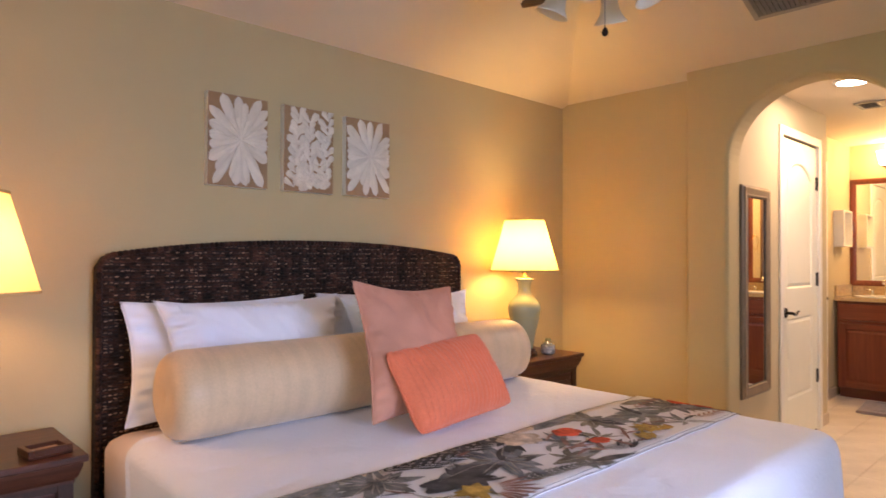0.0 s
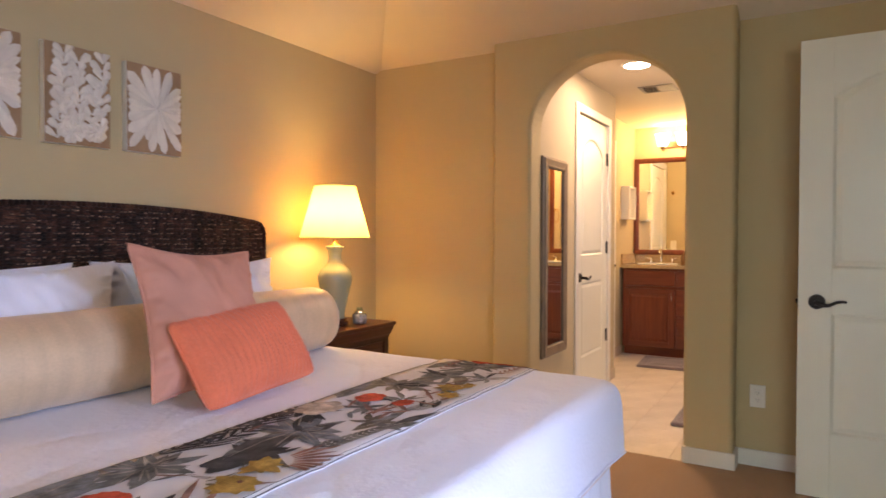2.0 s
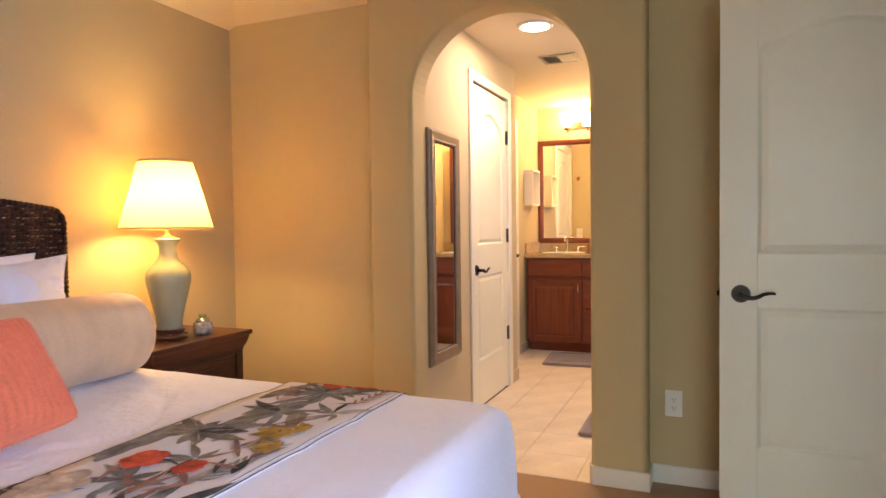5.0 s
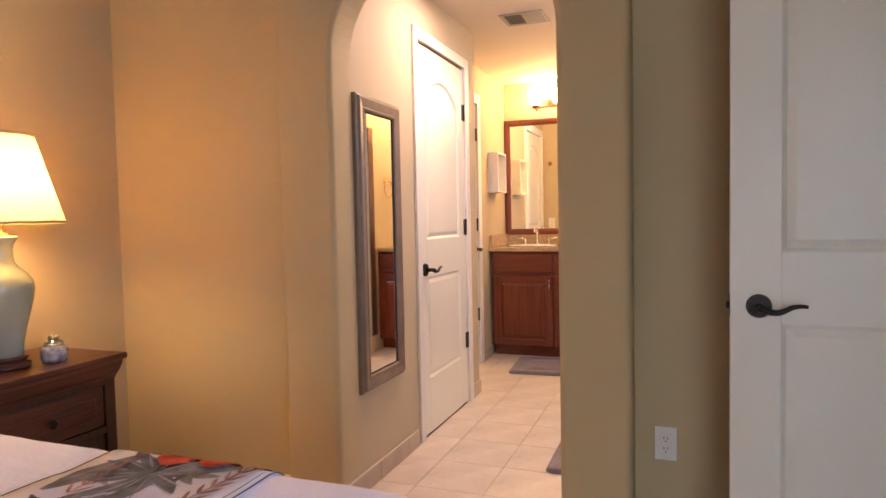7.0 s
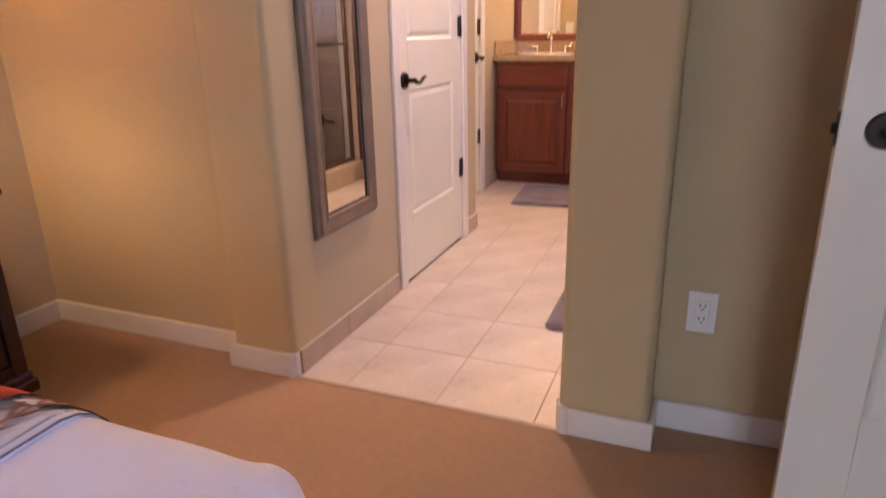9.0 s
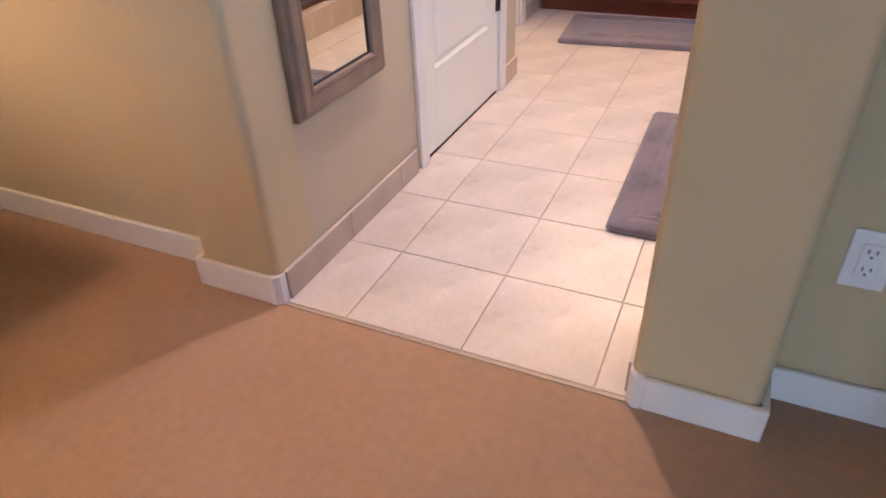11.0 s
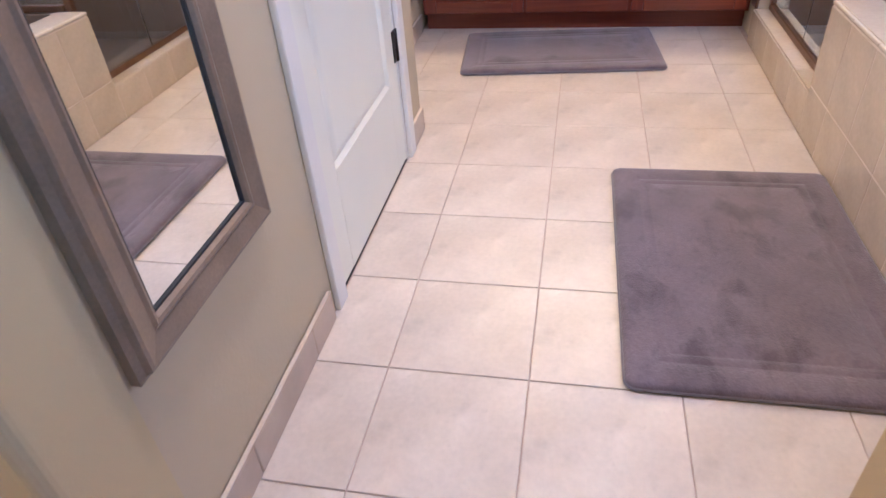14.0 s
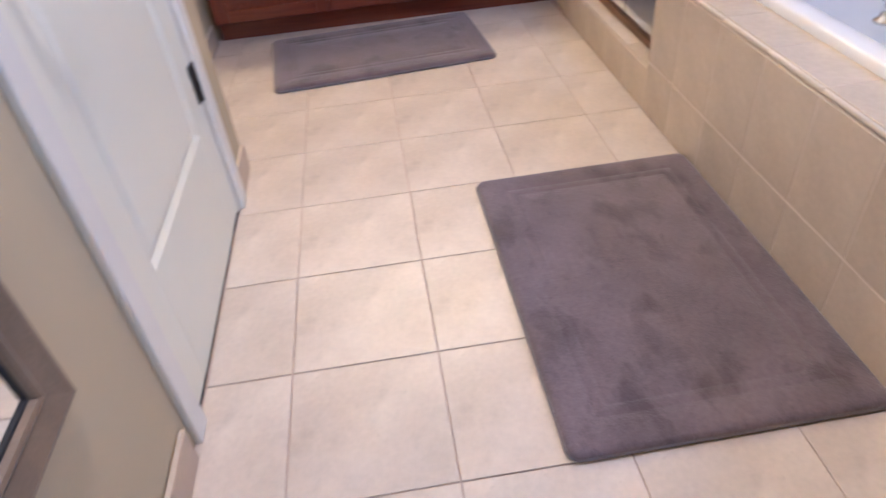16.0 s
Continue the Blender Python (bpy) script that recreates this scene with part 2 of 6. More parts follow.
def prism(bm, pts, axis, a, b):
    """Extrudes a closed outline. axis x: pts are (y, z); y: (x, z); z: (x, y)."""
    put = {"x": lambda p, q: (q, p[0], p[1]), "y": lambda p, q: (p[0], q, p[1]), "z": lambda p, q: (p[0], p[1], q)}[axis]
    lo, hi = [bm.verts.new(put(p, a)) for p in pts], [bm.verts.new(put(p, b)) for p in pts]
    fs = [bm.faces.new(lo), bm.faces.new(hi)]
    for i in range(len(pts)):
        j = (i + 1) % len(pts)
        fs.append(bm.faces.new((lo[i], lo[j], hi[j], hi[i])))
    bmesh.ops.recalc_face_normals(bm, faces=fs)
    return fs


def lathe(bm, prof, segs=32, centre=(0, 0, 0), squash=1.0):
    """Turns a profile of (radius, height) round the upright axis."""
    rings = []
    for r, z in prof:
        rings.append([bm.verts.new((centre[0] + max(r, 1e-4) * math.cos(2 * math.pi * i / segs), centre[1] + squash * max(r, 1e-4) * math.sin(2 * math.pi * i / segs), centre[2] + z)) for i in range(segs)])
    fs = []
    for a, b in zip(rings, rings[1:]):
        for i in range(segs):
            j = (i + 1) % segs
            fs.append(bm.faces.new((a[i], a[j], b[j], b[i])))
    fs.append(bm.faces.new(rings[0][::-1]))
    fs.append(bm.faces.new(rings[-1]))
    bmesh.ops.recalc_face_normals(bm, faces=fs)
    for f in fs:
        f.smooth = True
    return bm


def tube(bm, pts, r, segs=10, radii=None):
    """A round bar along points."""
    pts = [Vector(p) for p in pts]
    rings = []
    for i, p in enumerate(pts):
        d = (pts[min(i + 1, len(pts) - 1)] - pts[max(i - 1, 0)]).normalized()
        u = d.cross(Vector((0, 0, 1)) if abs(d.z) < 0.9 else Vector((1, 0, 0))).normalized()
        w = d.cross(u)
        rr = radii[i] if radii else r
        rings.append([bm.verts.new(p + rr * (u * math.cos(2 * math.pi * k / segs) + w * math.sin(2 * math.pi * k / segs))) for k in range(segs)])
    fs = []
    for a, b in zip(rings, rings[1:]):
        for k in range(segs):
            j = (k + 1) % segs
            fs.append(bm.faces.new((a[k], a[j], b[j], b[k])))
    fs.append(bm.faces.new(rings[0]))
    fs.append(bm.faces.new(rings[-1]))
    bmesh.ops.recalc_face_normals(bm, faces=fs)
    for f in fs[:-2]:
        f.smooth = True
    return bm


def part(name, bm, material, parent=None, label="", smooth=False):
    me = bpy.data.meshes.new(name)
    if smooth:
        for f in bm.faces:
            f.smooth = True
    bm.to_mesh(me)
    bm.free()
    me.materials.append(material)
    o = new(name, me)
    o.parent = parent
    if label:
        o["label"] = label
    return o


def thing(name, loc, label, category, group="", rz=0.0, kind=""):
    e = new(name)
    e.empty_display_size = 0.05
    e.location, e.rotation_euler = loc, (0, 0, radians(rz))
    return tagged(e, label, category, group, kind)


def B():
    return bmesh.new()


def setting(name, bm, material, smooth=False):
    return tagged(part(name, bm, material, smooth=smooth), kind="structure")


def bbox(*a, **k):
    return box(B(), *a, **k)


# ---- the large structure ----
EAST, PIER0, PIER1, NORTH, ARCH_BACK = 3.82, 3.745, 3.905, 2.72, 3.905
CEIL0 = 2.29
BX, BN, BN2, BS, BCEIL = 7.19, 1.54, 1.79, 0.245, 2.33
RW, RS = -1.60, -2.10
ALC = -0.70

setting("bedroom_floor", bbox(RW - 0.15, PIER0, RS - 0.15, NORTH + 0.15, -0.12, 0.0), M_CARPET)
setting("bedroom_floor_nook", bbox(PIER0, EAST, 1.75, NORTH, -0.12, 0.0), M_CARPET)
setting("bedroom_floor_entry", bbox(PIER0, 3.875, ALC, 0.45, -0.12, 0.0), M_CARPET)
setting("bathroom_floor", bbox(3.875, BX + 0.15, -1.10, 2.9, -0.12, -0.004), M_GROUT)
setting("archway_floor", bbox(PIER0, 3.875, 0.45, 1.75, -0.12, -0.004), M_GROUT)
setting("wall_north", bbox(RW - 0.15, EAST + 0.14, NORTH, NORTH + 0.14, 0, 3.0), M_WALL)
bm = B()
box(bm, EAST, EAST + 0.13, 1.784, NORTH, 0, 3.0)
setting("wall_nook", bm, M_WALL)
setting("wall_east", bbox(3.875, 3.98, ALC - 0.1, 0.429, 0, 3.0), M_WALL)

cy, half, spring, rise = 1.1035, 0.4335, 1.80, 0.395
pts = [(0.429, 0.0), (cy - half, 0.0)]
for i in range(33):
    a = math.pi - math.pi * i / 32
    pts.append((cy + half * math.cos(a), spring + rise * math.sin(a)))
pts += [(cy + half, 0.0), (1.784, 0.0), (1.784, 3.0), (0.429, 3.0)]
bm = B()
prism(bm, pts, "x", PIER0, ARCH_BACK)
es = [e for e in bm.edges if all(abs(v.co.x - PIER0) < 1e-4 for v in e.verts) and not all(v.co.z < 0.001 for v in e.verts) and not all(v.co.z > 2.99 for v in e.verts)]
bmesh.ops.bevel(bm, geom=es, offset=0.022, segments=5, profile=0.5, affect="EDGES")
arch = setting("wall_arch", bm, M_WALL)

# other bedroom walls, with the windows that light the room
def wall_with_hole(name, axis, at0, at1, u0, u1, h, holes, material):
    """A wall along x (axis y) or along y (axis x), with rectangular holes (u0, u1, z0, z1) in order."""
    bm = B()
    def piece(a, b, z0, z1):
        if b - a < 1e-4 or z1 - z0 < 1e-4:
            return
        if axis == "y":
            box(bm, a, b, at0, at1, z0, z1)
        else:
            box(bm, at0, at1, a, b, z0, z1)
    u = u0
    for a, b, z0, z1 in holes:
        piece(u, a, 0, h)
        piece(a, b, 0, z0)
        piece(a, b, z1, h)
        u = b
    piece(u, u1, 0, h)
    return setting(name, bm, material)


wall_with_hole("wall_west", "x", RW - 0.14, RW, RS, NORTH, 3.0, [(-1.80, -0.10, 0.05, 2.1)], M_WALL)
wall_with_hole("wall_south", "y", RS - 0.14, RS, RW - 0.14, 1.75, 3.0, [(-0.30, 1.70, 0.75, 2.20)], M_WALL)
setting("wall_south_return", bbox(1.75, 1.87, RS - 0.14, ALC, 0, 3.0), M_WALL)
wall_with_hole("wall_entry", "y", ALC - 0.12, ALC, 1.87, 3.98, 3.0, [(2.72, 3.57, 0.0, 2.09)], M_WALL)
setting("wall_hall", bbox(1.87, 4.2, RS - 0.3, RS - 0.16, 0, 3.0), M_WALL)
setting("wall_hall_east", bbox(3.98, 4.1, RS - 0.16, ALC - 0.12, 0, 3.0), M_WALL)
setting("hall_floor", bbox(1.87, 4.0, RS - 0.3, ALC, -0.12, -0.002), M_CARPET)
setting("hall_ceiling", bbox(1.87, 4.1, RS - 0.3, ALC - 0.12, 2.5, 2.6), M_CEIL)

# hipped ceiling: slopes from the walls up to a flat middle
def ceiling_bed():
    bm = B()
    x0, x1, y0, y1, up = RW - 0.02, 3.90, RS - 0.02, NORTH + 0.02, 0.42
    ix0, ix1, iy0, iy1 = x0 + 1.17, x1 - 1.17, y0 + 0.93, y1 - 0.93
    o = [bm.verts.new(p) for p in ((x0, y0, CEIL0), (x1, y0, CEIL0), (x1, y1, CEIL0), (x0, y1, CEIL0))]
    n = [bm.verts.new(p) for p in ((ix0, iy0, CEIL0 + up), (ix1, iy0, CEIL0 + up), (ix1, iy1, CEIL0 + up), (ix0, iy1, CEIL0 + up))]
    for i in range(4):
        j = (i + 1) % 4
        bm.faces.new((o[i], o[j], n[j], n[i]))
    bm.faces.new(n)
    bmesh.ops.recalc_face_normals(bm, faces=bm.faces)
    ret = bmesh.ops.extrude_face_region(bm, geom=bm.faces[:])
    bmesh.ops.translate(bm, vec=(0, 0, 0.12), verts=[v for v in ret["geom"] if isinstance(v, bmesh.types.BMVert)])
    return bm


setting("ceiling", ceiling_bed(), M_CEIL)
setting("bathroom_ceiling", bbox(PIER1, BX + 0.14, -1.1, 2.9, BCEIL, BCEIL + 0.1), M_CEIL)

# bathroom walls
wall_with_hole("bath_wall_north", "y", BN, BN + 0.12, ARCH_BACK, 5.555, BCEIL, [(4.60, 5.335, 0.0, 2.065)], M_BWALL)
setting("bath_wall_return", bbox(5.435, 5.555, BN + 0.12, 1.79, 0, BCEIL), M_BWALL)
wall_with_hole("bath_wall_recess", "y", BN2, BN2 + 0.12, 5.435, BX, BCEIL, [(5.66, 6.36, 0.0, 2.03)], M_BWALL)
setting("bath_wall_east", bbox(BX, BX + 0.12, -1.0, BN2 + 0.12, 0, BCEIL), M_BWALL)
setting("bath_wall_west", bbox(3.98, 4.06, -1.0, 0.55, 0, BCEIL), M_BWALL)
setting("bath_wall_west_return", bbox(ARCH_BACK, 3.98, 0.429, 0.55, 0, BCEIL), M_BWALL)
wall_with_hole("bath_wall_south", "y", -1.0, -0.88, 3.98, BX, BCEIL, [(4.20, 5.30, 1.25, 2.05)], M_BWALL)
setting("bath_wall_stub", bbox(6.52, BX, 0.10, 0.225, 0, BCEIL), M_BWALL)
setting("closet_back", bbox(4.4, 6.6, 2.75, 2.85, 0, BCEIL), M_BWALL)

# ground and sky-side surroundings outside the windows
setting("ground", bbox(-60, 60, -60, 60, -0.5, -0.35), M_GRASSY)
# ---- shapes shared by several things ----
def rr_outline(hw, hl, rc, n=8):
    """A rounded rectangle round the origin."""
    out = []
    for cx, cy_, a0 in ((hw - rc, hl - rc, 0), (-hw + rc, hl - rc, 90), (-hw + rc, -hl + rc, 180), (hw - rc, -hl + rc, 270)):
        for i in range(n + 1):
            a = radians(a0 + 90 * i / n)
            out.append((cx + rc * math.cos(a), cy_ + rc * math.sin(a)))
    return out


def rr_rings(bm, hw, hl, rc, profile, n=8, cap0=True, cap1=True, wob=None):
    """Stacks rounded rectangles: profile rows are (inset, z)."""
    rings = []
    for ins, z in profile:
        o = rr_outline(hw - ins, hl - ins, max(rc - ins * 0.6, 0.004), n)
        rings.append([bm.verts.new((x, y, z)) for x, y in o])
    for a, b in zip(rings, rings[1:]):
        for i in range(len(a)):
            j = (i + 1) % len(a)
            bm.faces.new((a[i], a[j], b[j], b[i]))
    if cap0:
        bm.faces.new(rings[0][::-1])
    if cap1:
        bm.faces.new(rings[-1])
    bmesh.ops.recalc_face_normals(bm, faces=bm.faces)
    return rings


def grid_faces(bm, rows):
    for a, b in zip(rows, rows[1:]):
        for i in range(len(a) - 1):
            bm.faces.new((a[i], a[i + 1], b[i + 1], b[i]))


# ---- trim of the setting ----
def skirting(x0, x1, y0, y1, h, material, name="baseboard"):
    bm = B()
    box(bm, x0, x1, y0, y1, 0, h, bevel=0.004, segs=2)
    setting(name, bm, material)


T = 0.014
BH = 0.084
skirting(RW, EAST - T, NORTH - T, NORTH, BH, M_TRIM)
skirting(EAST - T, EAST, 1.784 + T, NORTH, BH, M_TRIM)
skirting(PIER0 - T, EAST, 1.784, 1.784 + T, BH, M_TRIM)
skirting(PIER0 - T, PIER0, 1.565, 1.784, BH, M_TRIM)
skirting(PIER0 - T, PIER0, 0.429 - T, 0.642, BH, M_TRIM)
for y0, y1 in ((1.565, 1.5335), (0.642, 0.6735)):
    d = 0.014 if y1 < y0 else -0.014
    bm = B()
    prism(bm, [(PIER0 - T, y0), (PIER0 - T, y1 + d), (PIER0, y1), (PIER0 + 0.022, y1), (PIER0 + 0.022, y0)], "z", 0, BH)
    setting("baseboard", bm, M_TRIM)
skirting(PIER0, 3.875, 0.429 - T, 0.429, BH, M_TRIM)
skirting(3.875 - T, 3.875, ALC, 0.429 - T, BH, M_TRIM)
skirting(3.64, 3.875 - T, ALC, ALC + T, BH, M_TRIM)
skirting(1.87, 2.65, ALC, ALC + T, BH, M_TRIM)
skirting(RW, 1.75, RS, RS + T, BH, M_TRIM)
skirting(RW, RW + T, 1.1, NORTH - T, BH, M_TRIM)

# tile skirting in the bathroom, cut in lengths
def tile_skirt(axis, at, side, u0, u1):
    u = u0
    while u < u1 - 0.01:
        e = min(u + 0.3095, u1)
        bm = B()
        if axis == "y":
            box(bm, u + 0.0008, e - 0.0008, min(at, at + side * 0.010), max(at, at + side * 0.010), 0, BH, bevel=0.002, segs=1)
        else:
            box(bm, min(at, at + side * 0.010), max(at, at + side * 0.010), u + 0.0008, e - 0.0008, 0, BH, bevel=0.002, segs=1)
        setting("baseboard", bm, M_BASETILE)
        u = e
    if axis == "y":
        setting("skirting_joint", bbox(u0, u1, min(at, at + side * 0.009), max(at, at + side * 0.009), BH, BH + 0.0025), M_GROUTL)


tile_skirt("y", BN - 0.003, -1, PIER0 + 0.023, 4.515)
tile_skirt("y", BN, -1, 5.392, 5.555)
tile_skirt("x", 5.555, 1, BN - 0.01, BN2)
tile_skirt("y", 0.67, 1, PIER0 + 0.023, ARCH_BACK)
tile_skirt("y", BN2, -1, 6.44, 6.70)

setting("carpet_edge", bbox(PIER0 - 0.006, PIER0 + 0.004, 0.67, 1.535, -0.004, 0.003), M_BASETILE)


def casing(name, x0, x1, top, y, material, w=0.075, t=0.016):
    """Door trim on a wall that faces south."""
    bm = B()
    box(bm, x0 - w, x0, y - t, y, 0, top + w, bevel=0.004)
    box(bm, x1, x1 + w, y - t, y, 0, top + w, bevel=0.004)
    box(bm, x0, x1, y - t, y, top, top + w, bevel=0.004)
    box(bm, x0 - 0.002, x0 + 0.010, y, y + 0.12, 0, top, bevel=0.001)
    box(bm, x1 - 0.010, x1 + 0.002, y, y + 0.12, 0, top, bevel=0.001)
    setting(name, bm, material)


casing("door_trim_closet", 4.60, 5.335, 2.065, BN, M_TRIM, w=0.058)
casing("door_trim_toilet", 5.66, 6.36, 2.03, BN2, M_TRIM, w=0.075)
bm = B()
box(bm, 2.72 - 0.07, 2.72, ALC, ALC + 0.016, 0, 2.16, bevel=0.004)
box(bm, 3.57, 3.64, ALC, ALC + 0.016, 0, 2.16, bevel=0.004)
box(bm, 2.72, 3.57, ALC, ALC + 0.016, 2.09, 2.16, bevel=0.004)
setting("door_trim_entry", bm, M_TRIM)


# ---- panelled doors ----
def panel_door(name, w, h, label, stile=0.115, hinge_z=(0.386, 1.089, 1.787), arch=0.10, hinge_face=-1):
    """A two-panel door: it lies along +x from its hinge edge, its face to -y, its back to +y."""
    root = thing(name, (0, 0, 0), label, "door")
    t = 0.036
    core = B()
    box(core, 0.002, w - 0.002, 0.0095, t - 0.0095, 0.004, h - 0.002)
    lo0, lo1, up0, up1 = 0.292, 0.835, 1.035, 1.80
    for y0, y1 in ((0, 0.0098), (t - 0.0098, t)):
        box(core, 0, stile, y0, y1, 0, h, bevel=0.002, segs=1)
        box(core, w - stile, w, y0, y1, 0, h, bevel=0.002, segs=1)
        box(core, stile, w - stile, y0, y1, 0, lo0)
        box(core, stile, w - stile, y0, y1, lo1, up0)
        m = [(stile, up1)]
        n = 20
        for i in range(1, n):
            u = i / n
            m.append((stile + (w - 2 * stile) * u, up1 + arch * math.sin(math.pi * u) ** 0.8))
        m += [(w - stile, up1), (w - stile, h), (stile, h)]
        prism(core, m, "y", y0, y1)
    box(core, 0, 0.004, 0.001, t - 0.001, 0, h)
    box(core, w - 0.004, w, 0.001, t - 0.001, 0, h)
    part("leaf", core, M_DOOR, root)
    g = 0.012
    for side in (0, 1):
        for z0, z1, ar in ((lo0, lo1, 0), (up0, up1, arch)):
            def outline(ins):
                o = [(stile + ins, z0 + ins), (w - stile - ins, z0 + ins), (w - stile - ins, z1 - ins)]
                if ar:
                    for i in range(15, 0, -1):
                        u = i / 16
                        o.append((stile + ins + (w - 2 * stile - 2 * ins) * u, z1 - ins + ar * math.sin(math.pi * u) ** 0.8))
                o.append((stile + ins, z1 - ins))
                return o
            bm = B()
            rings = []
            for ins, d in ((0.0, 0.0006), (0.003, 0.0022), (g, 0.0092), (g + 0.003, 0.0092), (g + 0.021, 0.0030), (g + 0.024, 0.0024)):
                y = d if side == 0 else t - d
                rings.append([bm.verts.new((x, y, z)) for x, z in outline(ins)])
            for a, b in zip(rings, rings[1:]):
                for i in range(len(a)):
                    j = (i + 1) % len(a)
                    bm.faces.new((a[i], a[j], b[j], b[i]))
            bm.faces.new(rings[-1])
            bmesh.ops.recalc_face_normals(bm, faces=bm.faces)
            if sum(f.normal.y for f in bm.faces) * (-1 if side == 0 else 1) < 0:
                bmesh.ops.reverse_faces(bm, faces=bm.faces)
            part("panel", bm, M_DOOR, root)
    for z in hinge_z:
        bm = B()
        y = -0.004 if hinge_face < 0 else t + 0.004
        lathe(bm, [(0.0058, -0.05), (0.0058, 0.05)], 10, (-0.004, y, z))
        box(bm, -0.006, 0.026, min(y, y + 0.004 * -hinge_face), max(y, y + 0.004 * -hinge_face), z - 0.048, z + 0.048)
        part("hinge", bm, M_ORB, root, "dark bronze hinge")
    return root, t


def lever(root, x, z, y, out, along):
    """A round rose and a curved lever. out: -1 or 1 along y; along: -1 or 1 along x."""
    h = B()
    r = bmesh.ops.create_cone(h, cap_ends=True, segments=28, radius1=0.034, radius2=0.030, depth=0.012)
    for v in r["verts"]:
        v.co = Vector((v.co.x + x, y + out * (0.006 + v.co.z), z + v.co.y))
    hd = part("door_handle", h, M_ORB, root, "dark bronze lever handle", smooth=False)
    b = B()
    tube(b, [(x, y + out * 0.010, z), (x, y + out * 0.052, z)], 0.010, 12)
    pts, rad = [], []
    for i in range(13):
        u = i / 12
        pts.append((x + along * (0.118 * u - 0.004), y + out * (0.052 + 0.004 * math.sin(3 * u)), z - 0.010 * math.sin(math.pi * min(u * 1.5, 1)) + 0.012 * max(u - 0.45, 0) * 2 - 0.010 * max(u - 0.85, 0) * 4))
        rad.append(0.0105 - 0.0055 * u)
    tube(b, pts, 0.008, 10, rad)
    part("lever", b, M_ORB, hd)


d, t = panel_door("door_closet", 0.722, 2.045, "closed white two-panel closet door with an arched top panel", stile=0.105, hinge_face=1)
d.matrix_basis = pose(5.329, BN + 0.036 + 0.003, 0.007, 0, 0, 180)
lever(d, 0.722 - 0.058, 0.878, t, 1, -1)
# near-black strip stands in for the shade in the gap under the closet door
bm = B()
box(bm, 4.60, 5.335, BN + 0.004, BN + 0.11, -0.003, 0.001)
setting("door_gap_shade", bm, M_DARK)
# the leaf's room side is its +y side once it is turned
d2, t = panel_door("door_toilet", 0.69, 2.02, "closed white panelled door in the bathroom recess", stile=0.10, hinge_face=1)
d2.matrix_basis = pose(6.355, BN2 + 0.036 + 0.003, 0.007, 0, 0, 180)
lever(d2, 0.06, 0.90, t, 1, 1)
d3, t = panel_door("door_entry", 0.820, 2.060, "open white two-panel bedroom door standing beside the khaki wall", stile=0.132)
d3.matrix_basis = pose(3.591, -0.677, 0.006, 0, 0, 90)
lever(d3, 0.820 - 0.074, 0.884, t, 1, -1)
lever(d3, 0.820 - 0.074, 0.884, 0, -1, -1)
lp = B()
box(lp, 0.820, 0.8215, 0.006, 0.030, 0.851, 0.916)
pl = part("latch_plate", lp, M_ORB, d3, "dark bronze latch plate")
lb = B()
box(lb, 0.8215, 0.830, 0.011, 0.025, 0.874, 0.894, bevel=0.003)
part("latch", lb, M_ORB, pl)


# ---- bed ----
BEDX, BEDY, TOPZ = 1.736, 1.65, 0.640
HWB, HLB = 0.954, 0.945
RC, RE = 0.095, 0.060


def drape(s, u, lift=0.0, hang=None):
    """Cloth over the bed: s across from the middle, u towards the foot from the bed's middle, as lengths of cloth."""
    sx = 1 if s >= 0 else -1
    a, b = abs(s) - (HWB - RC), u - (HLB - RC)
    m = max(a, b)
    z = TOPZ + 0.004 * noise.noise(Vector((s * 2.6, u * 2.6, 1.7))) + 0.0022 * noise.noise(Vector((s * 9, u * 9, 4))) - 0.0035 * max(0.0, 1 - 9 * abs(noise.noise(Vector((s * 2.1 + u * 1.3, u * 2.7 - s * 0.5, 6)))))
    if m <= 0:
        return Vector((s, -u, z + lift))
    rf = RC - RE
    arc = RE * math.pi / 2
    if m < rf:
        r, dz = m, 0.0
    elif m < rf + arc:
        q = (m - rf) / RE
        r, dz = rf + (RE + lift) * math.sin(q), (RE + lift) * (1 - math.cos(q)) - 0
    else:
        down = m - rf - arc
        r, dz = RC + lift, RE + down
        per = (u if a > b else s) * 9.0 + (2.0 if a > b else 0)
        fold = min(down / 0.25, 1.0)
        r += 0.012 * fold + 0.006 * fold * math.sin(per) + 0.008 * fold * noise.noise(Vector((s * 5, u * 5, 9)))
    th = 0.0 if b <= 0 else (math.pi / 2 if a <= 0 else math.atan2(b, a))
    if b <= 0:
        x, y = HWB - RC + r, u
    elif a <= 0:
        x, y = abs(s), HLB - RC + r
    else:
        r += 0.016 * math.sin(2 * th) * min(max((m - rf) / 0.12, 0), 1) * (1 + 0.5 * math.sin(7 * th))
        x, y = HWB - RC + r * math.cos(th), HLB - RC + r * math.sin(th)
    return Vector((sx * x, -y, z - dz + (lift if m < rf else (lift * (1 - min((m - rf) / arc, 1)) if m < rf + arc else 0))))


bed = thing("bed", (BEDX, BEDY, 0), "king-size bed made up with white cotton coverlet and sheets", "bed")
bm = B()
rr_rings(bm, HWB - 0.03, 0.965, 0.10, [(0.03, 0.30), (0.0, 0.33), (0.0, 0.54), (0.012, 0.563), (0.04, 0.58), (0.10, 0.590)], 8)
for v in bm.verts:
    v.co.y += 0.03
part("mattress", bm, mat("blush_fitted_sheet", (0.78, 0.69, 0.73), 0.85, var=0.03, scale=5, bump=0.3, bscale=120), bed, "mattress in a pale fitted sheet", smooth=True)
bm = B()
